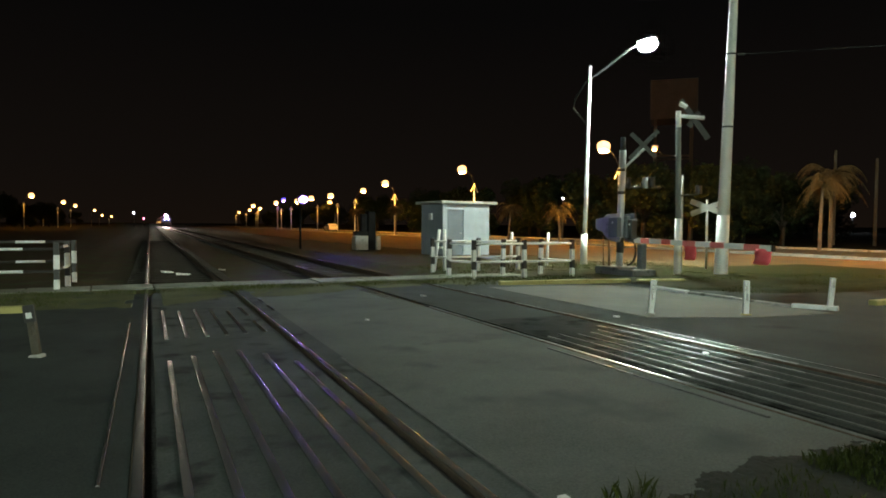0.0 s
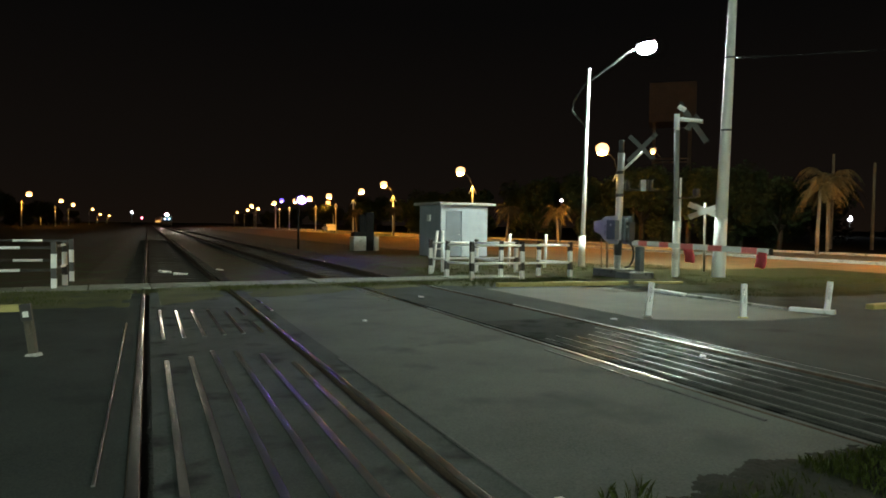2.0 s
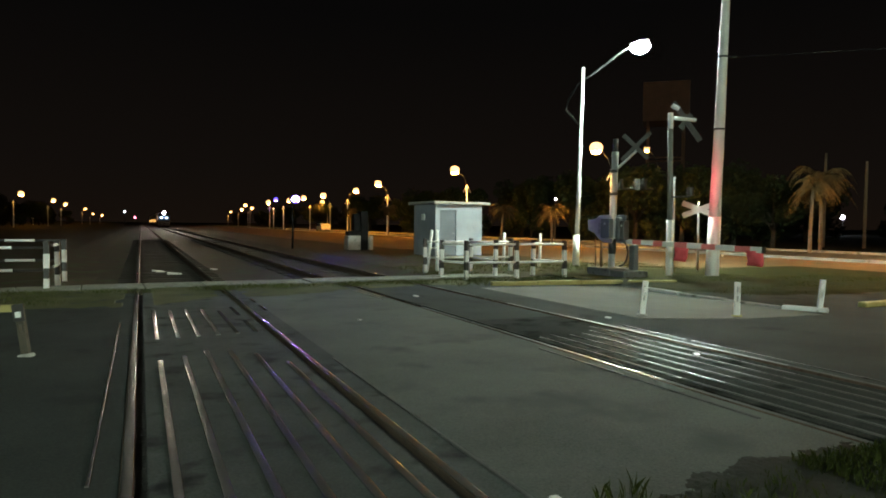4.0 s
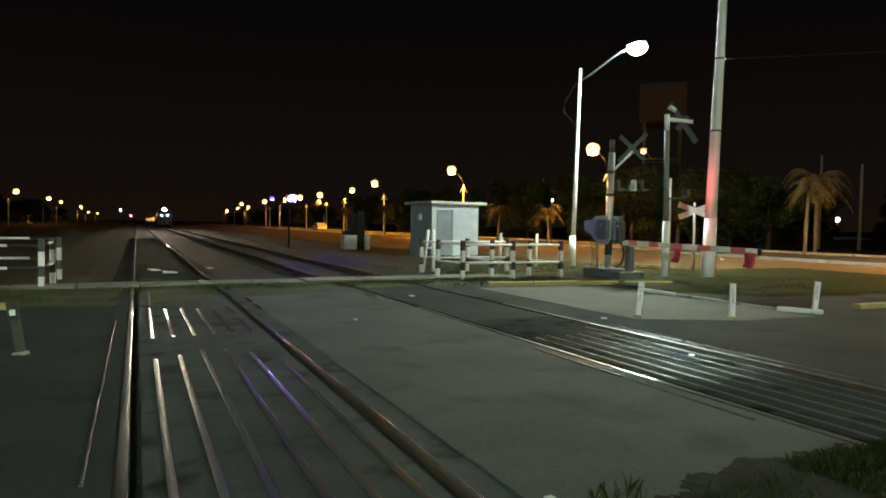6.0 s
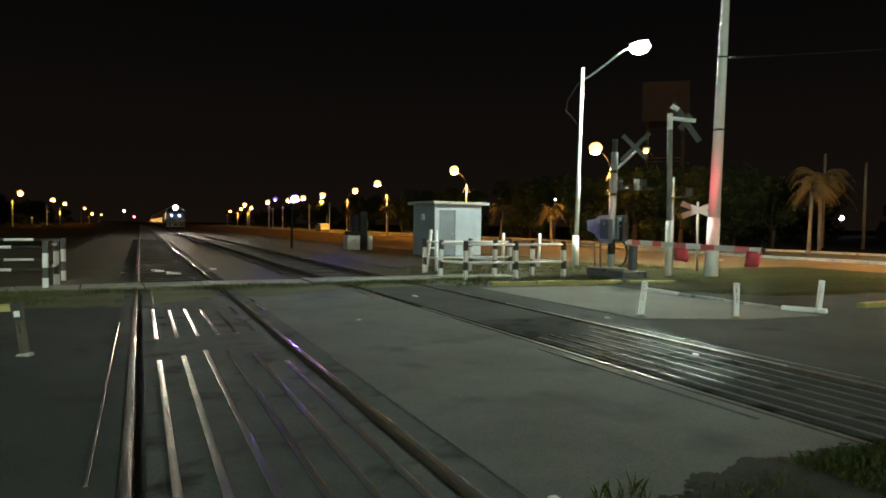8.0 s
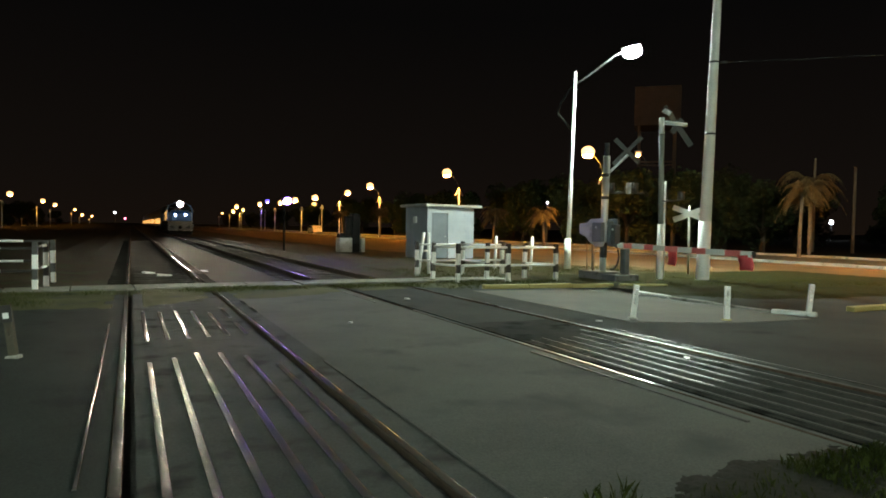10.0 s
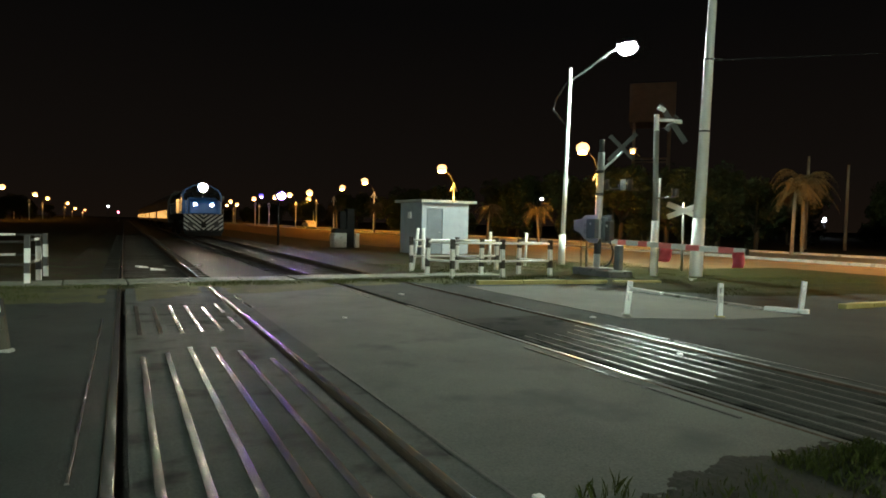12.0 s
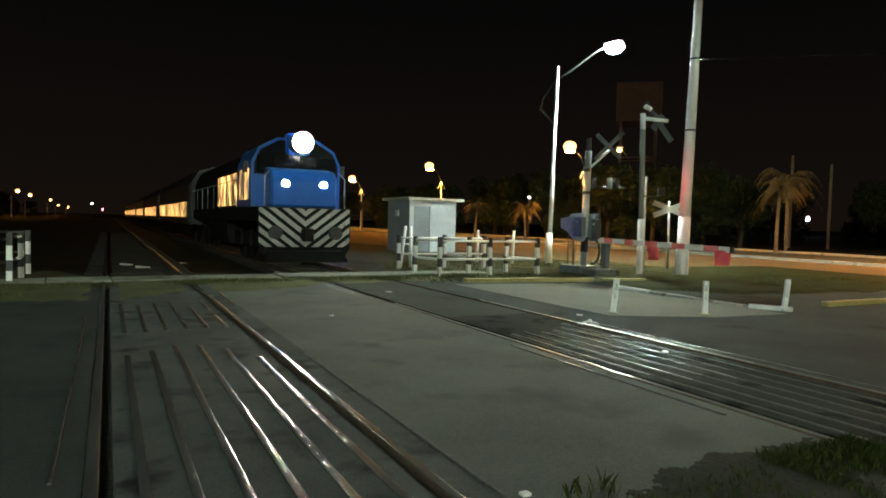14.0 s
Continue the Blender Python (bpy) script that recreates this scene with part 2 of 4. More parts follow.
M_SOIL = surface("dark_loose_soil", (0.015, 0.016, 0.013), (0.045, 0.045, 0.037), 0.95, grain=90, patch=3, bump=0.5, depth=0.012, spec=0.05)
M_WEEDS = surface("pale_weeds", (0.022, 0.032, 0.007), (0.058, 0.068, 0.016), 0.9, grain=30, patch=0.9, bump=0, island=0.4, spec=0.1)
M_GLASS = surface("dark_cab_glass", (0.006, 0.007, 0.008), (0.014, 0.015, 0.016), 0.08, grain=10, patch=1, bump=0.0, rough_var=0.03)
M_GRASS = surface("grass_blades", (0.046, 0.054, 0.018), (0.088, 0.092, 0.034), 0.95, grain=30, patch=0.7, bump=0, island=0.06, spec=0.03)
M_BARK = surface("palm_bark", (0.12, 0.09, 0.06), (0.26, 0.2, 0.14), 0.9, grain=25, patch=3, bump=0.7, depth=0.02)
M_TRUNK = surface("dark_tree_bark", (0.025, 0.02, 0.015), (0.06, 0.05, 0.038), 0.95, grain=25, patch=3, bump=0.7, depth=0.02, spec=0.1)
M_LEAF = surface("tree_leaves", (0.010, 0.018, 0.006), (0.028, 0.040, 0.013), 0.85, grain=20, patch=0.6, bump=0, island=0.5, spec=0.2)
# Paler, browner copy of the fronds: the near lamp's orange is in the colour.
M_LIT_PALM = surface("lamplit_palm_fronds", (0.07, 0.05, 0.018), (0.17, 0.115, 0.042), 0.75, grain=20, patch=0.8, bump=0, island=0.4)
M_PALM = surface("palm_fronds", (0.020, 0.018, 0.007), (0.05, 0.038, 0.016), 0.75, grain=20, patch=0.8, bump=0, island=0.4)
M_PAPER = surface("litter_paper", (0.6, 0.6, 0.58), (0.8, 0.8, 0.78), 0.8, grain=40, patch=6, bump=0.1)

M_LED = glow("white_led", (0.80, 1.0, 0.83), LED_POWER)
M_LED_OLD = glow("aged_white_led", (0.80, 1.0, 0.83), LED_POWER * 5.2)
M_LED_WEAK = glow("weak_white_led", (0.80, 1.0, 0.83), LED_POWER * 0.26)
M_SODIUM = glow("sodium_burner", (1.0, 0.40, 0.05), SODIUM)
M_FAR_SODIUM = glow("far_sodium_burner", (1.0, 0.40, 0.05), SODIUM * 0.2)
# Coloured halos of the lamps, put in as a soft glow on solid shapes.
M_HALO_BOWL = glow("sodium_halo_bowl", (1.0, 0.50, 0.19), 3.0)
M_VIOLET_HALO = glow("violet_halo_glow", (0.16, 0.09, 1.0), 2.4)
M_VIOLET = glow("violet_led", (0.22, 0.13, 1.0), 5200.0)
M_VIOLET_FAR = glow("far_violet_led", (0.22, 0.13, 1.0), 300.0)
M_HEAD = glow("headlight_lens", (1.0, 0.84, 0.62), HEADLIGHT)
M_BEAM = glow("beam_lens", (1.0, 0.84, 0.62), BEAM)
M_LONG_BEAM = glow("long_beam_lens", (1.0, 0.84, 0.62), BEAM * 4.5)
M_FLASH = glow("red_flasher_lens", (1.0, 0.10, 0.12), 750.0)
M_MARK = glow("marker_lens", (0.82, 0.9, 1.0), 60.0)
M_WARM_PANEL = glow("warm_lit_panel", (1.0, 0.50, 0.13), 1.0)


def uneven_panels():
    """Uneven warm glow: coach windows lit differently behind curtains, and the locomotive's side panels."""
    n, l = M_WARM_PANEL.node_tree.nodes, M_WARM_PANEL.node_tree.links
    co = n.new("ShaderNodeTexCoord")
    tx = n.new("ShaderNodeTexNoise")
    tx.inputs["Scale"].default_value = 1.7
    mp = n.new("ShaderNodeMapping")
    mp.inputs["Scale"].default_value = (1.0, 2.2, 0.7)
    l.new(co.outputs["Object"], mp.inputs["Vector"])
    l.new(mp.outputs["Vector"], tx.inputs["Vector"])
    tx.inputs["Detail"].default_value = 4
    mr = n.new("ShaderNodeMapRange")
    mr.inputs["From Min"].default_value, mr.inputs["From Max"].default_value = 0.5, 0.64
    mr.inputs["To Min"].default_value, mr.inputs["To Max"].default_value = 0.06, 4.5
    l.new(tx.outputs["Fac"], mr.inputs["Value"])
    l.new(mr.outputs["Result"], n["Principled BSDF"].inputs["Emission Strength"])


uneven_panels()
M_REDLAMP = glow("red_lamp", (1.0, 0.16, 0.28), 14.0)
M_SMALL = glow("far_white_lamp", (0.85, 0.92, 1.0), SMALL_LIGHT)

# ---------- plan ----------
RAILS_A = (-0.077, 1.599)      # near track
RAILS_B = (4.366, 6.042)       # far track, on which the train runs
ROAD_NEAR, ROAD_FAR = -4.0, 14.25


def ground_height(x, y):
    if -30 < x < 26.8 and 2.0 < y < 14.2:
        return -0.30
    if -30 < x < 1.98 and -3.9 < y < 2.01:
        return -0.30
    if (-1.15 if y < 18.5 else -1.65) < x < 7.2 and y > 16.45:
        return -0.17
    return -0.02


def build_ground():
    xs = [-3000, -400, -100, -30.01, -29.99, -12, -6, -3, -1.6, -1.1, 0.5, 1.97, 1.99, 3, 4.2, 5.5, 7.0, 7.7, 10, 14, 18, 22, 26.79, 26.81, 40, 70, 150, 500, 3000]
    ys = [-3000, -300, -60, -20, -8, -3.91, -3.89, 0, 1.99, 2.02, 7, 11, 14.19, 14.21, 15.2, 16.3, 16.6, 18, 21, 25, 30, 38, 50, 70, 100, 160, 300, 700, 3000]
    verts = [(x, y, ground_height(x, y)) for y in ys for x in xs]
    w = len(xs)
    faces = [(j * w + i, j * w + i + 1, (j + 1) * w + i + 1, (j + 1) * w + i) for j in range(len(ys) - 1) for i in range(w - 1)]
    return sheet("ground", verts, faces, M_GROUND, "dry earth ground with patchy short grass", "ground", "structure")


def build_road():
    top, a, b, c, d = -0.012, RAILS_A[0], RAILS_A[1], RAILS_B[0], RAILS_B[1]
    road = base("road", pose(0, 0, 0), "worn grey asphalt road over the railway crossing", "road")
    road["kind"] = "structure"
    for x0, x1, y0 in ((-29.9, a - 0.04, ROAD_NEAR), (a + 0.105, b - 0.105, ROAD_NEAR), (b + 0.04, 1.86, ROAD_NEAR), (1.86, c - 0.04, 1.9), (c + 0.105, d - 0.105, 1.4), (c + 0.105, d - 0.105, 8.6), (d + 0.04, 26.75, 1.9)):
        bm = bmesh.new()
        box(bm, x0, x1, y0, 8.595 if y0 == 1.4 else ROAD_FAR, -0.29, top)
        # Panel tones differ partly to paint how the lamplight falls over the crossing.
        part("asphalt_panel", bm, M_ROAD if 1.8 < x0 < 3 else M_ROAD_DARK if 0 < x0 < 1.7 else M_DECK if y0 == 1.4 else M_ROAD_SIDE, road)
    for x0, x1 in ((a + 0.036, a + 0.105), (b - 0.105, b - 0.036), (c + 0.036, c + 0.105), (d - 0.105, d - 0.036)):
        bm = bmesh.new()
        box(bm, x0, x1, 1.5, ROAD_FAR, -0.29, -0.055)
        part("groove_dirt", bm, M_BALLAST, road)
    nx, ny = 96, 64
    verts, faces = [], []
    for k in range(ny + 1):
        for i in range(nx + 1):
            x, y = 1.9 + 2.38 * i / nx, 1.3 + 1.75 * k / ny
            rough = noise.noise((x * 2.2, y * 2.2, 4)) * 0.22 + noise.noise((x * 7, y * 7, 9)) * 0.10 + noise.noise((x * 22, y * 22, 2)) * 0.05
            z = -0.018 + max(-0.04, min(0.022, (2.62 + 0.22 * min(1.0, max(0.0, (x - 2.3) / 0.9)) - y + 1.25 * rough) * 0.12)) + 0.006 * noise.noise((x * 30, y * 30, 5))
            verts.append((x, y, z))
    for k in range(ny):
        for i in range(nx):
            n = k * (nx + 1) + i
            faces.append((n, n + 1, n + nx + 2, n + nx + 1))
    sheet("soil_patch", verts, faces, M_SOIL, "dark loose soil spilling over the asphalt edge", "soil", "structure")
    nx, ny = 70, 60
    verts, faces = [], []
    for k in range(ny + 1):
        for i in range(nx + 1):
            x, y = 10.6 + 11.4 * i / nx, 8.4 + 8.2 * k / ny
            front = 9.15 + 2.1 * math.exp(-(x - 10.75) / 1.3) + 0.35 * noise.noise((x * 1.1, y * 1.1, 3)) + 0.15 * noise.noise((x * 4, y * 4, 8))
            z = max(-0.06, min(0.03, (y - front) * 0.10 - 0.012)) + 0.012 * noise.noise((x * 3, y * 3, 5))
            verts.append((x, y, z))
    for k in range(ny):
        for i in range(nx):
            n = k * (nx + 1) + i
            faces.append((n, n + 1, n + nx + 2, n + nx + 1))
    sheet("grass_verge", verts, faces, M_VERGE, "low mown green verge beside the road", "grass verge", "structure")
    nx, ny = 130, 40
    verts, faces = [], []
    for k in range(ny + 1):
        for i in range(nx + 1):
            x, y = -9.0 + 16.4 * i / nx, 10.2 + 5.1 * k / ny
            front = 12.5 + 0.22 * x + 0.9 * noise.noise((x * 0.7, y * 0.7, 6)) + 0.35 * noise.noise((x * 3, y * 3, 2))
            near_rail = min(abs(x - r) for r in RAILS_A + RAILS_B)
            top = -0.06 if near_rail < 0.17 + 0.3 * max(0.0, noise.noise((x * 1.3, y * 2.5, 11))) else -0.004
            verts.append((x, y, max(-0.06, min(top, (y - front) * 0.06 - 0.012)) + 0.004 * noise.noise((x * 8, y * 8, 5)) - 0.002))
    for k in range(ny):
        for i in range(nx):
            n = k * (nx + 1) + i
            faces.append((n, n + 1, n + nx + 2, n + nx + 1))
    sheet("path_verge", verts, faces, M_OLIVE, "olive trampled turf between road and footpath", "grass verge", "structure")
    return road


def rail_profile(x):
    return [(x - 0.065, -0.165), (x + 0.065, -0.165), (x + 0.065, -0.15), (x + 0.012, -0.13), (x + 0.012, -0.045), (x + 0.034, -0.035),
            (x + 0.036, -0.010), (x + 0.030, -0.003), (x + 0.021, -0.001), (x + 0.010, -0.0002), (x, 0.0), (x - 0.010, -0.0002), (x - 0.021, -0.001), (x - 0.030, -0.003), (x - 0.036, -0.010), (x - 0.034, -0.035), (x - 0.012, -0.045), (x - 0.012, -0.13), (x - 0.065, -0.15)]


def build_track(rails, label):
    tr = base("railway_track", pose(0, 0, 0), label, "railway track", "railway tracks")
    for x in rails:
        bm = bmesh.new()
        ys = [-6, 3, 4.6, 7.6, 10.3, 14.2, 20, 30, 45, 70, 110, 180, 300, 700]
        prof = rail_profile(x)
        rings = [[bm.verts.new((px, y, pz)) for px, pz in prof] for y in ys]
        for r0, r1 in zip(rings, rings[1:]):
            ring_between(bm, r0, r1, False)
        rail = part("rail", bm, M_RAIL_SIDE, tr)
        rail.data.materials.append(M_RAIL_TOP)
        rail.data.materials.append(M_STRIP_DULL)
        rail.data.materials.append(M_OLD_STRIP)
        rail.data.materials.append(M_STRIP)
        for f in rail.data.polygons:
            # Darker steel on these spans paints out the lamp glints along the rail heads.
            dull = x > 3 and f.center.y < 10.3
            if all(rail.data.vertices[v].co.z > -0.0035 for v in f.vertices):
                f.material_index = (3 if f.center.y < 4.6 else 2) if dull else 4 if x < 3 and f.center.y < 14.2 else 1
    mid = sum(rails) / 2
    bm = bmesh.new()
    box(bm, mid - 1.3, mid + 1.3, 0, 0.24, -0.31, -0.145)
    proto = mesh_of("sleeper", bm, M_SLEEPER)
    y = 16.6
    while y < 62:
        s = new("sleeper", proto)
        s.parent = tr
        s.matrix_basis = pose(random.uniform(-0.03, 0.03), y, random.uniform(-0.008, 0.008), 0, 0, random.uniform(-0.6, 0.6))
        y += 0.66
    return tr


def build_strips():
    """Old rails laid flush in the asphalt beside the running rails."""
    def panel(label, spans, steel=M_STRIP, half=0.026):
        p = base("crossing_deck", pose(0, 0, 0), label, "crossing deck", "crossing decks")
        for x, y0, y1 in spans:
            bm = bmesh.new()
            crown = [(half - 2 * half * k / 8, -0.0029 * (1 - 2 * k / 8) ** 2) for k in range(9)]
            prism(bm, [(x - half - 0.003, -0.05), (x + half + 0.003, -0.05), (x + half + 0.003, -0.013)] + [(x + u, v) for u, v in crown] + [(x - half - 0.003, -0.013)], y0, y1)
            for f in bm.faces:
                f.smooth = False
            part("steel_strip", bm, steel, p)
    first, step = 0.172, 0.2365
    near = [(first + step * i, -3.0, (7.2, 7.35, 7.58, 7.5, 7.22, 6.7)[i]) for i in range(6)]
    panel("worn steel strips set in asphalt between rails", near)
    panel("thin worn steel edge strip beside the rail", [(-0.268, 3.9, 10.1)], M_STRIP, 0.010)
    far = [(first + step * i, 8.55 + 0.03 * i, (11.4, 11.25, 11.3, 11.2, 10.95, 9.75)[i]) for i in range(6)]
    far += [(first + step * 5, 10.35, 11.4), (1.835, 10.8, 11.5), (1.84, 11.9, 12.5)]
    panel("short worn steel strips set in asphalt", far)
    panel("dull steel edge strip beside the near rail", [(1.83, -3.0, 6.7)], M_OLD_STRIP, 0.013)
    c = RAILS_B[0]
    second = [(c + 0.225 + 0.232 * i, (4.6, 4.3, 4.4, 4.2, 4.5, 4.3)[i], (7.0, 7.1, 7.0, 7.05, 7.2, 7.5)[i]) for i in range(6)]
    second += [(c - 0.2, 4.9, 6.35), (RAILS_B[1] + 0.2, 6.2, 7.4), (RAILS_B[1] + 0.2, 3.9, 6.1)]
    second += [(c - 0.12, 12.0, 13.7), (c - 0.24, 11.6, 13.6)]
    panel("narrow dull steel strips between the far rails", second, M_STRIP_DULL, 0.013)
    buried = [(x, 2.6, y0 - 0.01) for x, y0, y1 in second[:6]] + [(c - 0.2, 3.4, 4.89), (RAILS_B[1] + 0.2, 2.8, 3.89)]
    panel("dirt covered rusty steel strips between the far rails", buried, M_OLD_STRIP, 0.015)


def build_paving():
    path = base("footpath", pose(0, 0, 0), "pale concrete footpath slabs crossing the railway", "footpath")
    path["kind"] = "structure"
    bm = bmesh.new()
    box(bm, 0, 1.17, 0, 0.95, -0.14, 0.0)
    finish(bm, 0.01)
    slab = mesh_of("slab", bm, M_PATH)
    for k in range(-10, 8):
        x = 1.2 * k + 0.1
        s = new("slab", slab)
        s.parent = path
        s.matrix_basis = pose(x, 15.25 + 0.06 * x, 0.02 + random.uniform(-0.012, 0.006), random.uniform(-0.4, 0.4), random.uniform(-0.5, 0.5), 3.0)
    bm = bmesh.new()
    prism(bm, [(7.0, 7.9), (8.6, 7.25), (10.2, 7.15), (10.25, 12.6), (6.95, 13.1)], -0.02, -0.005, "z")
    thing("island_pad", bm, M_PAD, "pale concrete traffic island behind short bollards", "traffic island", kind="structure")


def build_kerbs():
    def kerb(label, material, runs, h=0.13, w=0.16):
        k = base("kerb", pose(0, 0, 0), label, "kerb", "kerbs")
        k["kind"] = "structure"
        for (x0, y0), (x1, y1) in runs:
            a, b = Vector((x0, y0, 0)), Vector((x1, y1, 0))
            n = max(1, round((b - a).length / 1.0))
            ang = math.degrees(math.atan2(y1 - y0, x1 - x0))
            ln = (b - a).length / n
            for i in range(n):
                bm = bmesh.new()
                box(bm, 0.004, ln - 0.004, -w / 2, w / 2, -0.12, h)
                finish(bm, 0.015)
                p = part("kerb_stone", bm, material, k)
                q = a.lerp(b, i / n)
                p.matrix_basis = pose(q.x, q.y, random.uniform(-0.01, 0.01), 0, 0, ang + random.uniform(-0.5, 0.5))
    kerb("worn yellow painted kerb beside the road", M_YELLOW, [((7.5, 13.55), (10.9, 13.0)), ((11.1, 12.95), (12.3, 12.6))], 0.08)
    kerb("worn yellow painted kerb on the verge", M_YELLOW, [((11.95, 7.65), (15.5, 7.75))], 0.07)
    kerb("yellow painted kerb stones near the fence", M_YELLOW, [((-6.0, 12.1), (-1.75, 12.0))], 0.1)
    kerb("white painted low kerb of the traffic island", M_WHITE, [((10.36, 11.5), (10.25, 10.4)), ((10.3, 8.0), (10.6, 7.35))], 0.05, 0.14)
    kerb("grey low kerb of the traffic island", M_CONCRETE, [((10.25, 10.35), (10.3, 8.05))], 0.04, 0.12)


def build_street():
    bm = bmesh.new()
    box(bm, 28.2, 37.0, -200, 700, -0.2, -0.012)
    thing("street", bm, M_STREET, "asphalt street under sodium lamps beyond the railway", "street", kind="structure")
    # Sheet follows the orange-lit zone; the sodium tint is in its colour.
    bm = bmesh.new()
    prism(bm, [(19.0, -60), (27.8, -60), (27.8, 400), (14.5, 400), (12.5, 60), (13.5, 36), (16.2, 27), (16.0, 20.0), (17.6, 16.0), (18.6, 10.0)], -0.1, -0.008, "z")
    thing("dirt_lot", bm, M_DIRT, "bare dirt beside the street, tinted for the sodium light", "dirt ground", kind="structure")
    k = base("street_kerb", pose(0, 0, 0), "pale concrete street kerb lit orange", "kerb")
    k["kind"] = "structure"
    for x, w in ((28.0, 0.3), (37.2, 0.3)):
        bm = bmesh.new()
        box(bm, x - w / 2, x + w / 2, -200, 700, -0.2, 0.12)
        part("kerb_line", bm, M_CONCRETE, k)


# ---------- fences, bollards, posts ----------
BANDS = ((0.0, 0.22, 0), (0.22, 0.44, 1), (0.44, 0.74, 0), (0.74, 1.0, 1))


def fence_post(parent, x, y, z=0.0, h=1.0):
    post = None
    for i, (a, b, dark) in enumerate(BANDS):
        bm = bmesh.new()
        box(bm, -0.05, 0.05, -0.05, 0.05, a * h, b * h)
        if post is None:
            a0 = -0.06
            bm.free()
            bm = bmesh.new()
            box(bm, -0.05, 0.05, -0.05, 0.05, a0, b * h)
            post = part("post", bm, M_WHITE, parent, "white and black banded post")
            post.matrix_basis = pose(x, y, z, random.uniform(-1, 1), random.uniform(-1, 1), random.uniform(-4, 4))
        else:
            part("painted_band", bm, M_BLACK if dark else M_WHITE, post)


def fence_rail(parent, p, q, z, banded=False):
    a, b = Vector((*p, z)), Vector((*q, z))
    n = max(2, round((b - a).length / 0.55)) if banded else 1
    for i in range(n):
        bm = bmesh.new()
        tube(bm, [a.lerp(b, i / n), a.lerp(b, (i + 1) / n)], 0.03, 8)
        part("rail_bar", bm, M_BLACK if banded and i % 2 == 0 else M_WHITE, parent)


def build_fences():
    f = base("pedestrian_fence", pose(0, 0, 0), "white tube fence with black banded posts by a path", "fence", "pedestrian fences")
    P = dict(a=(7.69, 17.95), b=(7.46, 16.3), c=(7.75, 15.35), d=(9.03, 16.1), e=(9.25, 15.3), f=(10.4, 16.3), g=(10.77, 15.25), i=(9.23, 18.0), k=(10.59, 17.9))
    for q in P.values():
        fence_post(f, *q)
    for u, v in ("ai", "ik", "bc", "ce", "eg", "fg", "di"):
        for z in (0.9, 0.42):
            fence_rail(f, P[u], P[v], z)
    f = base("pedestrian_fence", pose(0, 0, 0), "black and white banded fence beside the footpath", "fence", "pedestrian fences")
    for q in ((-1.76, 15.6), (-3.5, 15.65), (-5.3, 15.7), (-1.67, 16.7), (-1.64, 17.8), (-3.4, 17.85), (-5.2, 17.9)):
        fence_post(f, *q, 0.0, 0.98)
    for z in (0.88, 0.42):
        fence_rail(f, (-1.76, 15.6), (-5.3, 15.7), z - 0.03, True)
        fence_rail(f, (-1.64, 17.8), (-5.2, 17.9), z + 0.06, True)
        fence_rail(f, (-1.76, 15.6), (-1.67, 16.7), z, True)


def build_bollards():
    for x, y, tilt, ax, mat_, lab in ((7.31, 8.2, 5, 8, M_WHITE, "white slotted bollard leaning on the island edge"), (8.65, 7.53, 0, 0, M_WHITE, "white slotted bollard with yellow base"),
                                 (10.54, 7.47, 5, 6, M_WHITE, "white slotted bollard leaning at the kerb end"), (-1.09, 7.98, -8, -12, M_DIRTY, "dirty dull bollard with a black and white marker")):
        b = base("bollard", pose(x, y, 0, 0, tilt, -25), lab, "bollard", "bollards")
        dark = mat_ is M_DIRTY
        bm = bmesh.new()
        w = 0.028
        for s in (-1, 1):
            box(bm, s * w - 0.012, s * w + 0.012, -0.025, 0.025, -0.06, 0.54)
        for z0, z1 in ((-0.06, 0.22), (0.33, 0.37), (0.47, 0.54)):
            box(bm, -w + 0.012, w - 0.012, -0.02, 0.02, z0, z1)
        part("plate", bm, mat_, b)
        if dark:
            bm = bmesh.new()
            box(bm, -0.06, 0.06, -0.032, -0.026, 0.36, 0.54)
            part("marker_plate", bm, M_BLACK, b)
            bm = bmesh.new()
            box(bm, -0.03, 0.03, -0.038, -0.033, 0.40, 0.46)
            part("reflector", bm, M_WHITE, b)
        bm = bmesh.new()
        box(bm, -0.07, 0.07, -0.05, 0.05, -0.07, 0.015)
        finish(bm, 0.012)
        part("foot", bm, M_YELLOW if abs(x - 8.65) < 0.1 else M_CONCRETE, b)


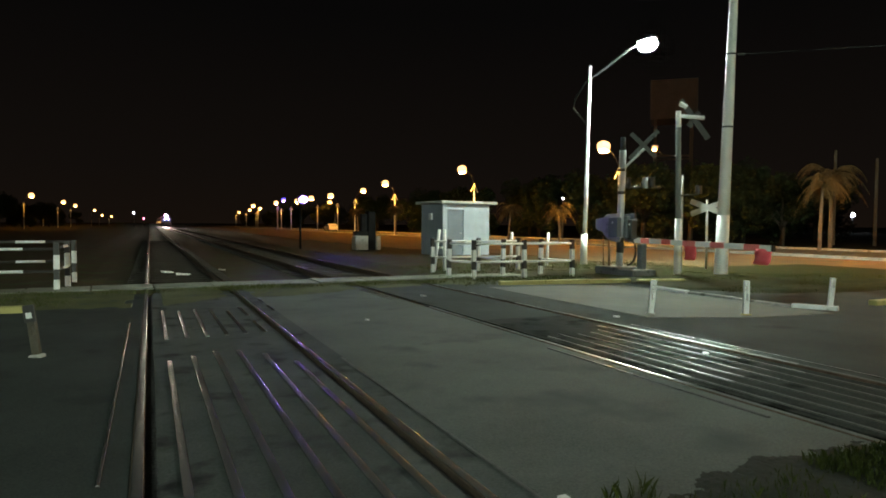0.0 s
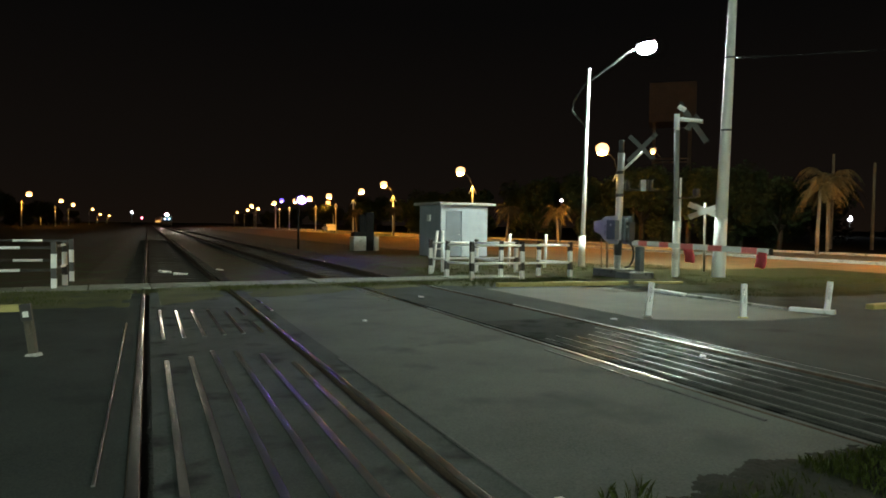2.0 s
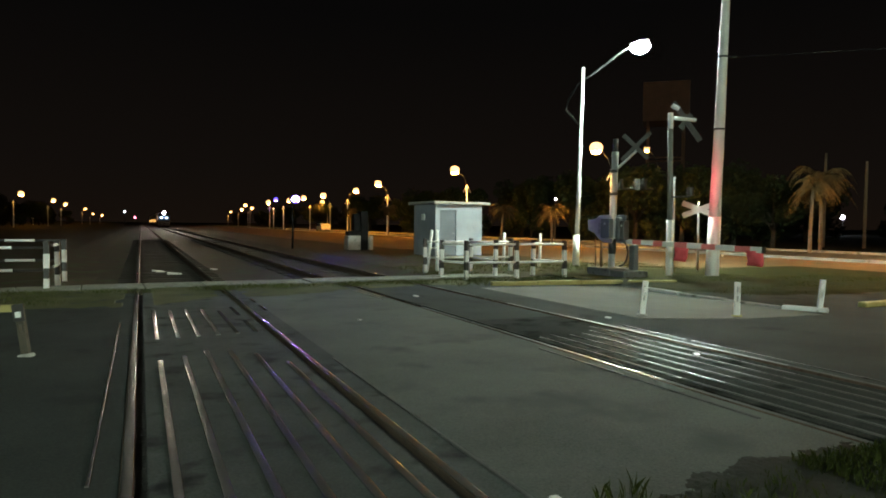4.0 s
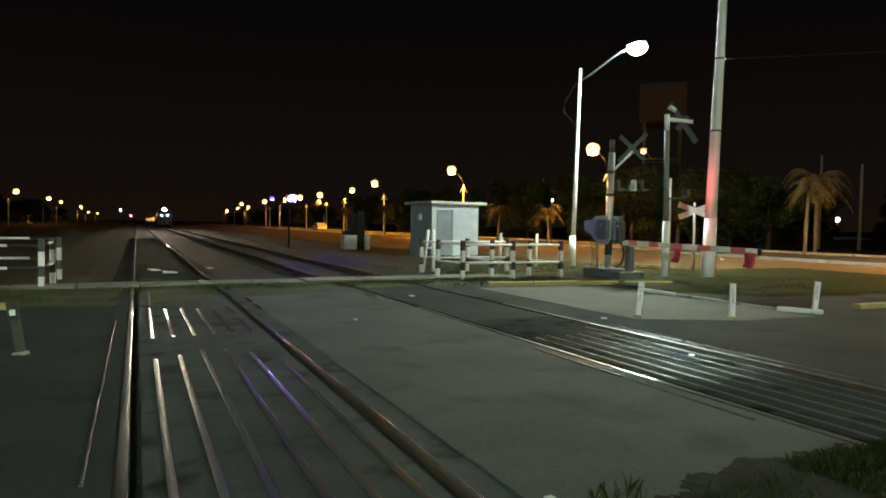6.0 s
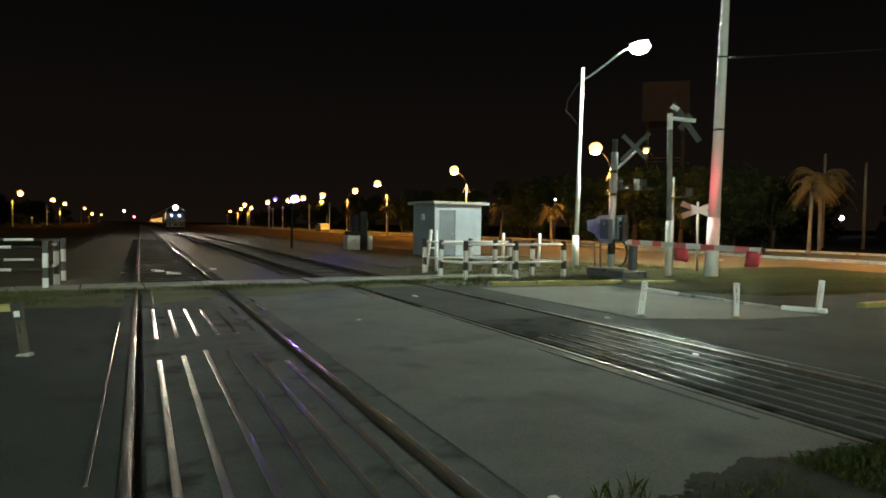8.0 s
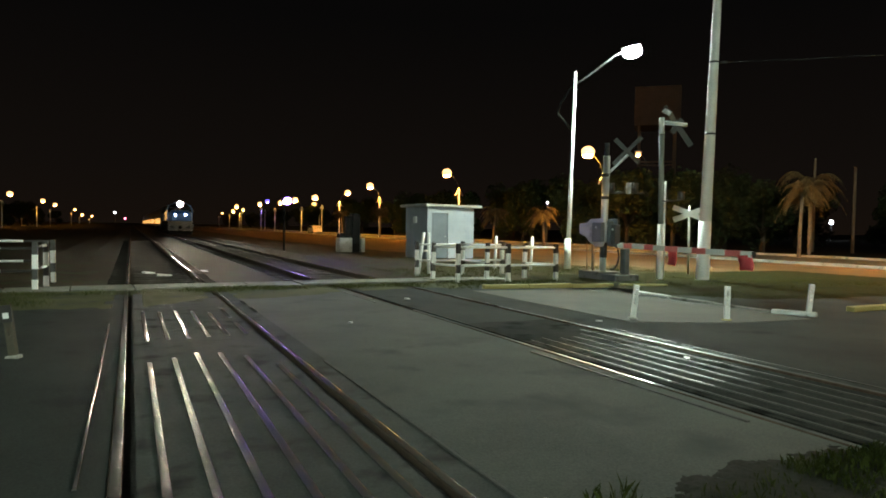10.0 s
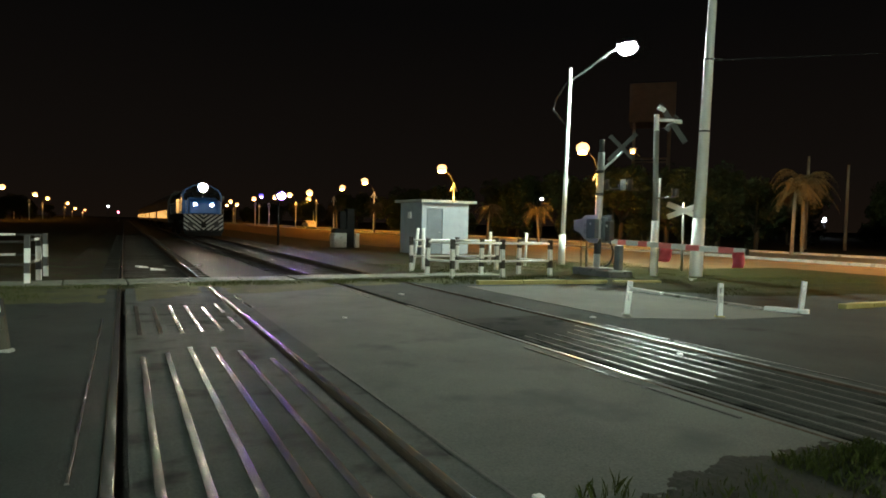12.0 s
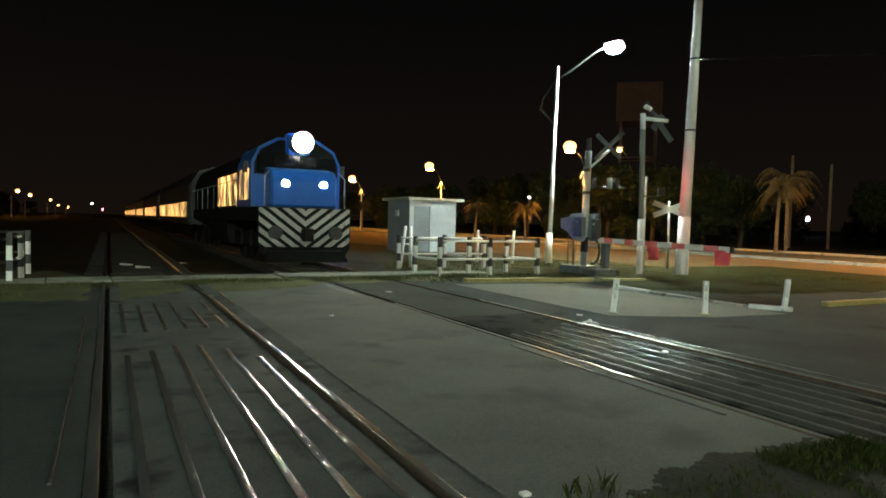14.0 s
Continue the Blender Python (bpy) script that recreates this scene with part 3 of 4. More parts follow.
def build_lamp_post(foot, top, head, label, lens):
    lp = base("street_lamp", pose(*foot), label, "street lamp", "white street lamps")
    t = Vector(top) - Vector(foot)
    h = Vector(head) - Vector(foot)
    bm = bmesh.new()
    tube(bm, [(0, 0, -0.2), t * 0.45, t * 0.455, t], [0.085, 0.075, 0.065, 0.055], 12)
    part("pole", bm, M_WHITE, lp, "pale painted steel pole")
    out = Vector((h.x - t.x, h.y - t.y, 0)).normalized()
    bm = bmesh.new()
    arm = [t * 0.70, t * 0.79 - out * 0.55, t * 0.84 - out * 0.50, t * 0.92 - out * 0.15, t * 0.98 + out * 0.5, h - out * 0.5 - Vector((0, 0, 0.12)), h - out * 0.2]
    tube(bm, arm, 0.035, 8)
    part("arm", bm, M_DARK, lp, "bent dark steel arm")
    bm = bmesh.new()
    tube(bm, [(0.0, 0, 0.0), (0, 0, 1.1)], 0.125, 12)
    part("sleeve", bm, M_WHITE, lp)
    yaw = math.degrees(math.atan2(out.y, out.x))
    hm = Matrix.Translation(h) @ pose(0, 0, 0, 0, -8, yaw)
    bm = bmesh.new()
    box(bm, -0.30, 0.36, -0.16, 0.16, 0.02, 0.12, hm)
    finish(bm, 0.02)
    housing = part("luminaire", bm, M_GREY, lp)
    # Lens swollen into a globe: the lamp's glare is put into its size.
    bm = bmesh.new()
    ball(bm, (0.05, 0, -0.06), 0.32, 0.25, 0.21, 18, 10)
    bmesh.ops.transform(bm, matrix=hm, verts=bm.verts)
    part("lens", bm, lens, lp, "oversized glowing white lamp lens")
    return lp


def build_tall_pole():
    tp = base("utility_pole", pose(15.0, 13.97, 0), "tall tapered concrete pole with a white painted foot", "utility pole")
    d = Vector((0.1, -0.11, 6.25)) / 6.25
    bm = bmesh.new()
    tube(bm, [d * 1.72, d * 10.5], [0.165, 0.09], 16)
    part("shaft", bm, M_POLE, tp)
    bm = bmesh.new()
    tube(bm, [d * -0.3, d * 1.72], [0.195, 0.169], 16)
    part("painted_foot", bm, M_WHITE, tp, "white painted foot")
    for z in (4.2, 6.25):
        bm = bmesh.new()
        tube(bm, [d * z, d * (z + 0.05)], 0.155 if z < 5 else 0.138, 16)
        part("steel_band", bm, M_DARK, tp)
    bm = bmesh.new()
    tube(bm, [d * 6.27 + Vector((0.15, -0.1, 0)), d * 6.27 + Vector((0.3, -0.2, 0))], 0.03, 8)
    part("hook", bm, M_DARK, tp)
    bm = bmesh.new()
    a, b = Vector((15.4, 13.66, 6.27)), Vector((40, -6, 7.6))
    tube(bm, [a.lerp(b, i / 16) - Vector((0, 0, 1.2 * (i / 16) * (1 - i / 16))) for i in range(17)], 0.007, 6)
    thing("overhead_cable", bm, M_DARK, "thin overhead cable from the tall pole", "cable")


def slat(bm, c, ang, length, width, yaw, thick=0.02):
    m = Matrix.Translation(c) @ pose(0, 0, 0, 0, 0, yaw) @ pose(0, 0, 0, 0, ang, 0)
    box(bm, -length / 2, length / 2, -thick / 2, thick / 2, -width / 2, width / 2, m)


def build_cross_post():
    cp = base("crossing_sign_post", pose(13.78, 14.4, 0), "grey post with white foot and dark crossbuck", "sign post")
    bm = bmesh.new()
    tube(bm, [(0, 0, 1.62), (-0.04, 0.02, 4.2)], 0.075, 12)
    part("shaft", bm, M_GREYPOST, cp, "dull grey painted shaft")
    bm = bmesh.new()
    tube(bm, [(0, 0, -0.2), (0, 0, 1.62)], 0.095, 12)
    part("painted_foot", bm, M_WHITE, cp, "white painted foot")
    bm = bmesh.new()
    tube(bm, [(-0.04, 0.02, 4.2), (-0.05, 0.02, 4.66)], 0.077, 12)
    part("painted_top", bm, M_WHITE, cp)
    for ang, ln, dy in ((54, 1.35, 0.0), (-54, 0.5, 0.03)):
        bm = bmesh.new()
        slat(bm, (0.34, -0.2 + dy, 4.42), ang, ln, 0.16, -25)
        part("board", bm, M_BLACK, cp, "dark back of a crossbuck board")
    bm = bmesh.new()
    tube(bm, [(0.0, 0, 4.52), (0.55, -0.35, 4.45)], 0.055, 10)
    part("lamp_bracket", bm, M_WHITE, cp)
    bm = bmesh.new()
    tube(bm, [(-0.02, 0.0, 4.88), (0.14, -0.1, 4.76)], 0.07, 10)
    part("bell", bm, M_WHITE, cp)
    # added red flasher, real place unseen: lens turning in a drum facing the pole
    flash = pose(0.02, -0.72, 2.4, 0, 0, 12)
    drum = bmesh.new()
    for r in (0.095, 0.088):
        rows = [[drum.verts.new((r * math.cos(a), r * math.sin(a), z)) for a in [math.radians(26 + 308 * i / 20) for i in range(21)]] for z in (-0.10, 0.10)]
        for i in range(20):
            drum.faces.new((rows[0][i], rows[0][i + 1], rows[1][i + 1], rows[1][i]))
    for z in (-0.11, 0.10):
        tube(drum, [(0, 0, z), (0, 0, z + 0.01)], 0.10, 20)
    bmesh.ops.transform(drum, matrix=flash, verts=drum.verts)
    part("flasher_drum", drum, M_BLACK, cp, "added black drum around the red lens")
    bm = bmesh.new()
    tube(bm, [(0.02, 0, 0), (0.03, 0, 0)], 0.055, 18)
    lens = part("flasher_lens", bm, M_FLASH, cp, "added glowing red flasher lens")
    bm = bmesh.new()
    tube(bm, [(0.0, 0, 0), (0.018, 0, 0)], 0.062, 18)
    part("lens_back", bm, M_BLACK, lens)
    lens.matrix_basis = flash
    bm = bmesh.new()
    tube(bm, [(-0.02, 0.0, 2.27), (0.02, -0.72, 2.275)], 0.022, 8)
    part("flasher_bracket", bm, M_DARK, cp)
    return lens


def build_crossbuck():
    cb = base("crossbuck_sign", pose(16.3, 15.76, 0), "white crossbuck sign on a thin grey post", "road sign")
    bm = bmesh.new()
    tube(bm, [(0, 0, -0.2), (-0.03, 0, 2.25)], 0.035, 8)
    part("post", bm, M_STEEL, cb)
    for ang in (22, -22):
        bm = bmesh.new()
        slat(bm, (-0.04, -0.045 - (0.025 if ang < 0 else 0), 1.99), ang, 1.12, 0.17, -44, 0.02)
        part("board", bm, M_WHITE, cb)
    bm = bmesh.new()
    tube(bm, [(0, 0, -0.1), (0, 0, 2.9)], 0.03, 8)
    thing("thin_post", bm, M_STEEL, "thin bare steel post on the verge", "post", m=pose(14.35, 14.85, 0))


def build_gate():
    g = base("crossing_barrier", pose(12.19, 15.17, 0), "lowered red and white level crossing barrier with machine", "crossing barrier")
    for y0, y1, z1 in ((-0.56, 0.46, 0.24), (-1.16, -0.57, 0.2)):
        bm = bmesh.new()
        box(bm, -0.36, 0.48, y0, y1, -0.1, z1)
        finish(bm, 0.02)
        part("plinth", bm, M_PLINTH, g, "weathered concrete plinth darkened for shade")
    bm = bmesh.new()
    tube(bm, [(0.15, 0, 0.2), (0.2, -0.02, 3.55)], 0.095, 14)
    part("mast", bm, M_STEEL, g, "grey steel mast")
    for z in (2.3, 2.95):
        bm = bmesh.new()
        tube(bm, [(0.18, 0, z), (0.18, 0, z + 0.09)], 0.115, 14)
        part("clamp", bm, M_DARK, g)
    bm = bmesh.new()
    tube(bm, [(0.2, -0.02, 3.55), (0.2, -0.02, 3.92)], 0.07, 10)
    part("mast_cap", bm, M_DARK, g)
    # boards of the crossbuck, seen from behind
    for ang in (45, -45):
        bm = bmesh.new()
        slat(bm, (0.66, -0.35 + 0.022 * (ang > 0), 3.7), ang, 1.1 if ang < 0 else 0.95, 0.12, -40)
        part("crossbuck_board", bm, M_BLACK, g, "dark back of a crossbuck board")
    bm = bmesh.new()
    tube(bm, [(0.2, 0, 3.0), (0.72, -0.33, 3.6)], 0.035, 8)
    part("strut", bm, M_STEEL, g)
    # flashing light units on a crossarm
    bm = bmesh.new()
    tube(bm, [(0.1, 0.05, 2.5), (1.1, -0.6, 2.5)], 0.03, 8)
    part("crossarm", bm, M_BLACK, g)
    for k, (x, y) in enumerate(((0.35, -0.12), (0.72, -0.37), (0.88, -0.48))):
        bm = bmesh.new()
        tube(bm, [(x, y, 2.47), (x, y, 2.78)], 0.075 if k else 0.05, 12)
        unit = part("signal_head", bm, M_BLACK if k != 1 else M_GREY, g)
        bm = bmesh.new()
        tube(bm, [(x + 0.05, y + 0.09, 2.62), (x + 0.12, y + 0.2, 2.62)], 0.09, 12)
        part("hood", bm, M_BLACK, unit)
    # machine case, counterweight plates on the far side of the pivot, legs and cable
    outline = [(0.80, 1.60), (0.42, 1.62), (0.27, 1.73), (-0.32, 1.75), (-0.34, 1.02), (-0.26, 0.94), (0.02, 0.95), (0.28, 1.04), (0.46, 1.22), (0.78, 1.31)]
    for x, mat_, lab in ((-0.11, M_STEEL, "pale steel counterweight plate"), (0.36, M_SLATE, "slate grey counterweight plate")):
        bm = bmesh.new()
        prism(bm, outline, x, x + 0.05, "x")
        finish(bm, 0.01)
        part("counterweight_arm", bm, mat_, g, lab)
    bm = bmesh.new()
    box(bm, -0.05, 0.35, 0.5, 0.76, 1.34, 1.57)
    finish(bm, 0.015)
    part("counterweight", bm, M_STEEL, g)
    for x0, x1, y0, y1, z0, z1, mat_ in ((-0.27, -0.115, -0.40, 0.0, 1.08, 1.63, M_SLATE), (0.20, 0.35, -0.22, 0.02, 1.05, 1.68, M_SLATE), (0.22, 0.42, -0.42, -0.23, 1.03, 1.58, M_DARK), (-0.20, -0.115, 0.03, 0.2, 1.2, 1.5, M_GREY)):
        bm = bmesh.new()
        box(bm, x0, x1, y0, y1, z0, z1)
        finish(bm, 0.018)
        cover = part("drive_cover", bm, mat_, g)
        bm = bmesh.new()
        tube(bm, [(x0 + 0.004, (y0 + y1) / 2, z1 - 0.14), (x0 - 0.014, (y0 + y1) / 2, z1 - 0.14)], 0.03, 10)
        part("bolt", bm, M_STEEL, cover)
    for x, y, r in ((-0.05, 0.46, 0.016), (-0.05, 0.2, 0.035)):
        bm = bmesh.new()
        tube(bm, [(x, y, 0.2), (x, y + 0.03, 1.1)], r, 8)
        part("leg", bm, M_BARK, g, "rusty thin leg")
    # Black band that darkens this stretch of the mast.
    bm = bmesh.new()
    tube(bm, [(0.165, 0, 0.62), (0.172, 0, 1.06)], 0.108, 14)
    part("dark_mast_band", bm, M_RUBBER, g)
    bm = bmesh.new()
    pts = [Vector((0.34 + 0.16 * math.sin(a), -0.12 - 0.16 * math.sin(a), 0.66 - 0.38 * math.cos(a))) for a in [math.pi * i / 12 for i in range(13)]]
    tube(bm, pts, 0.03, 8)
    part("cable_loop", bm, M_RUBBER, g, "black cable loop")
    bm = bmesh.new()
    box(bm, 0.30, 0.47, -0.78, -0.56, 0.2, 0.9)
    finish(bm, 0.02)
    part("junction_box", bm, M_SLATE, g)
    # boom
    a, b = Vector((0.55, 0.04, 0.99)), Vector((0.66, -4.72, 0.905))
    cuts = (0.0, 0.10, 0.17, 0.27, 0.34, 0.43, 0.52, 0.62, 0.71, 0.83, 0.92, 0.985, 1.0)
    for i in range(len(cuts) - 1):
        p, q = a.lerp(b, cuts[i]), a.lerp(b, cuts[i + 1])
        bm = bmesh.new()
        box(bm, -0.03, 0.03, p.y, q.y, (p.z + q.z) / 2 - 0.07, (p.z + q.z) / 2 + 0.07, Matrix.Translation((p.x, 0, 0)))
        last = i == len(cuts) - 2
        part("boom_tip" if last else "boom_section", bm, M_RUBBER if last else (M_BOOM_RED if i % 2 else M_BOOM_WHITE), g, "black rubber boom tip" if last else "")


def build_flags():
    made = []
    for y in (12.93, 10.69):
        bm = bmesh.new()
        rows = []
        for j in range(5):
            rows.append([bm.verts.new((0.02 * math.sin(i * 1.3 + j), (-0.2 + 0.4 * i / 5) * (1 - 0.03 * j) + 0.015 * math.sin(j * 1.7), -0.09 * j)) for i in range(6)])
        for j in range(4):
            for i in range(5):
                f = bm.faces.new((rows[j][i], rows[j][i + 1], rows[j + 1][i + 1], rows[j + 1][i]))
                f.smooth = True
        ob = thing("warning_flag", bm, M_CLOTH, "red cloth flag hanging from the barrier boom", "flag", "warning flags", m=pose(12.8, y, 0.885))
        s = ob.modifiers.new("thickness", "SOLIDIFY")
        s.thickness = 0.006
        made.append(ob)
    return made


def build_shed():
    m = pose(12.22, 27.4, 0, 0, 0, 6)
    s = base("equipment_hut", m, "small pale blue rendered hut with flat concrete roof", "hut")
    W, D, H = 2.55, 2.05, 2.36
    t = 0.15
    for nm, b in (("wall_side", (0, t, t, D - t)), ("wall_side", (W - t, W, t, D - t)), ("wall_back", (0, W, D - t, D))):
        bm = bmesh.new()
        box(bm, b[0], b[1], b[2], b[3], -0.1, H)
        part(nm, bm, M_SHED, s)
    bm = bmesh.new()
    box(bm, 0, 0.24, 0, t, -0.1, H)
    box(bm, 1.12, W, 0, t, -0.1, H)
    box(bm, 0.24, 1.12, 0, t, 2.1, H)
    part("wall_front", bm, M_SHED, s)
    bm = bmesh.new()
    box(bm, 0.25, 1.11, 0.05, 0.1, 0.0, 2.09)
    door = part("door", bm, M_DOOR, s, "grey blue steel door")
    bm = bmesh.new()
    box(bm, 0.32, 1.04, 0.04, 0.052, 1.15, 1.95)
    part("upper_panel", bm, M_DOOR, door)
    bm = bmesh.new()
    tube(bm, [(0.98, 0.045, 1.0), (0.98, -0.01, 1.0)], 0.02, 8)
    part("handle", bm, M_STEEL, door)
    bm = bmesh.new()
    box(bm, -0.22, W + 0.28, -0.3, D + 0.22, H, H + 0.13)
    finish(bm, 0.015)
    part("roof", bm, M_CONCRETE, s, "flat pale concrete roof slab")
    bm = bmesh.new()
    box(bm, -0.09, 0.0, 0.95, 1.2, 1.62, 1.92)
    finish(bm, 0.012)
    part("meter_box", bm, M_WHITE, s, "small white meter box")
    bm = bmesh.new()
    for x in (0.0, 0.34):
        tube(bm, [(x, 0, 0), (x * 0.5 + 0.2, 0.1, 1.25)], 0.05, 8)
    tube(bm, [(0.12, 0.06, 0.7), (0.3, 0.06, 0.7)], 0.03, 8)
    thing("trestle_marker", bm, M_WHITE, "white painted steel trestle marker beside the fence", "marker", m=pose(7.85, 18.2, 0))
    for x, y in ((11.65, 20.2), (12.7, 19.5), (14.9, 15.6), (15.9, 14.9)):
        bm = bmesh.new()
        tube(bm, [(0, 0, -0.2), (0, 0, 1.15)], 0.05, 8)
        thing("marker_post", bm, M_WHITE, "thin white marker post on the verge", "post", "marker posts", m=pose(x, y, 0, 2, 1, 0))


def build_lineside():
    s = base("lineside_cabinet", pose(10.6, 34.4, 0), "tall dark lineside cabinet between pale concrete blocks", "cabinet")
    bm = bmesh.new()
    box(bm, 0.22, 0.66, -0.2, 0.4, 0, 2.1)
    finish(bm, 0.03)
    part("body", bm, M_SOOT, s)
    bm = bmesh.new()
    box(bm, -0.45, 0.21, -0.25, 0.45, 0.74, 1.02)
    box(bm, -0.12, 0.21, -0.1, 0.3, 1.02, 1.95)
    finish(bm, 0.02)
    part("switch_box", bm, M_SOOT, s)
    for x0, x1 in ((-0.5, 0.2), (0.68, 0.92)):
        bm = bmesh.new()
        box(bm, x0, x1, -0.3, 0.5, 0, 0.78)
        finish(bm, 0.03)
        part("concrete_block", bm, M_CONCRETE, s)
    m = base("signal_mast", pose(7.8, 37.3, 0), "thin dark signal mast with a glowing violet lamp", "signal mast")
    bm = bmesh.new()
    tube(bm, [(0, 0, -0.2), (0, 0, 2.9)], 0.06, 8)
    part("mast", bm, M_SOOT, m)
    bm = bmesh.new()
    box(bm, -0.13, 0.13, -0.10, 0.12, 2.5, 2.98)
    finish(bm, 0.03)
    head = part("head", bm, M_BLACK, m)
    # Ring glows in place of the violet halo around the lamp.
    bm = bmesh.new()
    ball(bm, (0.0, -0.13, 2.74), 0.22, 0.03, 0.22)
    part("halo_ring", bm, M_VIOLET_HALO, head, "violet halo ring around the lens")
    bm = bmesh.new()
    ball(bm, (0.0, -0.17, 2.74), 0.085, 0.05, 0.085)
    part("violet_lens", bm, M_VIOLET, head, "glowing violet signal lens")
    # Overlong tube, added to keep the violet light off the hut.
    bm = bmesh.new()
    tube(bm, [(0, -0.1, 2.74), (0, -0.82, 2.74)], 0.235, 16, False)
    tube(bm, [(0, -0.1, 2.74), (0, -0.82, 2.74)], 0.226, 16, False)
    part("light_shield", bm, M_BLACK, head)


def build_sodium_lamps():
    """The lamp rows along the two streets: foot x, y, height of the bowl, arm to the west or east, kind of bowl."""
    rows = [(31.9, -14.0, 7.2, -1, "s"), (31.9, 14.0, 7.2, -1, "s"), (31.9, 39.4, 7.2, -1, "s"), (31.4, 62.3, 7.2, -1, "s"), (32.0, 88.6, 7.2, -1, "s"), (32.2, 109.2, 7.2, 1, "s"), (35.4, 132.6, 7.2, -1, "f"),
            (35.0, 148.6, 7.2, -1, "f"), (32.6, 166.9, 7.2, 1, "f"), (28.5, 162.8, 7.2, 1, "v"), (33.8, 187.0, 7.2, -1, "f"), (32.5, 222.0, 7.2, -1, "f"), (38.0, 264.2, 7.2, 1, "f"),
            (38.0, 292.8, 7.2, 1, "f"), (42.0, 363.6, 7.2, 1, "f"), (45.8, 174.2, 7.2, -1, "f"), (46.5, 50.4, 9.0, -1, "w"),
            (-24.8, 166.8, 7.2, 1, "f"), (-23.8, 215.3, 7.2, 1, "f"), (-24.8, 259.4, 7.2, 1, "f"), (-25.0, 350.6, 7.2, 1, "f"), (-34.0, 267.1, 4.5, 1, "f"), (-26, 420, 5.5, 1, "f"), (-25, 500, 5.5, 1, "f")]
    protos = {}
    for x, y, z, side, kind in rows:
        key = (z, side, kind)
        if key in protos:
            copy_thing(protos[key], pose(x, y, 0))
            continue
        word = {"s": "orange sodium", "f": "orange sodium", "v": "violet LED", "w": "warm white"}[kind]
        lp = base("street_lamp", pose(x, y, 0), f"pale pole with a glowing {word} street lamp", "street lamp", "street lamps")
        bm = bmesh.new()
        tube(bm, [(0, 0, -0.2), (0, 0, z - 1.5)], [0.1, 0.07], 8)
        part("pole", bm, M_DARK if kind == "w" else M_WHITE, lp)
        bm = bmesh.new()
        tube(bm, [(0, 0, z - 1.6), (side * 0.35, 0, z - 0.75), (side * 1.3, 0, z + 0.12)], 0.032, 8)
        part("arm", bm, M_DARK, lp)
        for s in (-1, 1):
            bm = bmesh.new()
            tube(bm, [(0, 0, z - 1.55), (s * 0.42, 0, z - 2.35)], 0.04, 6)
            part("brace", bm, M_DARK if kind == "w" else M_WHITE, lp)
        bm = bmesh.new()
        box(bm, -0.35, 0.35, -0.15, 0.15, 0.02, 0.16, pose(side * 1.4, 0, z + 0.12))
        finish(bm, 0.03)
        part("hood", bm, M_GREY, lp)
        bm = bmesh.new()
        # Radii enlarged so each bowl takes in the halo around its lamp.
        r = {"s": 0.48, "f": 0.6, "v": 0.5, "w": 0.26}[kind]
        ball(bm, (side * 1.45, 0, z), r, r, r * 0.85)
        bowl = part("bowl", bm, M_VIOLET_HALO if kind == "v" else M_HALO_BOWL, lp, "oversized glowing lamp bowl with its halo")
        bm = bmesh.new()
        tube(bm, [(side * 1.45, 0, z - r * 0.80), (side * 1.45, 0, z - r * 0.80 - 0.02)], r * 0.65, 16)
        part("burner", bm, {"s": M_SODIUM, "f": M_FAR_SODIUM, "v": M_VIOLET_FAR, "w": M_FAR_SODIUM}[kind], bowl)
        protos[key] = lp


def build_far_lights():
    for x, y, z, r, mt, lab in ((157.7, 106.5, 4.0, 0.5, M_SMALL, "distant white lamp beyond the palms"), (37.5, 54.8, 4.0, 0.09, M_SMALL, "small white lamp on a post across the street"),
                                (-4.9, 249.6, 4.6, 0.28, M_SMALL, "distant white signal lamp by the line"), (-2.0, 285.4, 2.8, 0.35, M_REDLAMP, "distant red signal lamp by the line")):
        lp = base("far_lamp", pose(x, y, 0), lab, "lamp", "far lamps")
        bm = bmesh.new()
        tube(bm, [(0, 0, -0.3), (0, 0, z)], 0.08, 6)
        part("post", bm, M_DARK, lp)
        bm = bmesh.new()
        ball(bm, (0, 0, z + r * 0.8), r)
        part("globe", bm, mt, lp)


def build_water_tower():
    w = base("water_tower", pose(82.0, 87.2, 0, 0, 0, -43), "rust brown square water tank on a steel frame", "water tower")
    bm = bmesh.new()
    box(bm, -3.7, 3.7, -3.7, 3.7, 19.2, 25.7)
    finish(bm, 0.08)
    part("tank", bm, M_RUSTTANK, w)
    for sx in (-2.9, 2.9):
        for sy in (-2.9, 2.9):
            bm = bmesh.new()
            box(bm, sx - 0.2, sx + 0.2, sy - 0.2, sy + 0.2, -0.2, 19.2)
            part("leg", bm, M_RUSTTANK, w)
    for z in (6.5, 13.0):
        for s in (-2.9, 2.9):
            bm = bmesh.new()
            box(bm, -2.9, 2.9, s - 0.06, s + 0.06, z, z + 0.25)
            part("beam", bm, M_RUSTTANK, w)
            bm = bmesh.new()
            box(bm, s - 0.06, s + 0.06, -2.9, 2.9, z, z + 0.25)
            part("beam", bm, M_RUSTTANK, w)


def build_far_poles():
    for x, y, h in ((49.0, 34.6, 7.4), (50.3, 32.2, 6.6), (41.0, 12.0, 3.0), (46.0, 20.0, 2.6)):
        bm = bmesh.new()
        tube(bm, [(0, 0, -0.2), (0.05, 0, h)], [0.13, 0.09], 8)
        thing("wooden_pole", bm, M_BARK, "thin dark wooden pole beyond the street", "pole", "wooden poles", m=pose(x, y, 0))


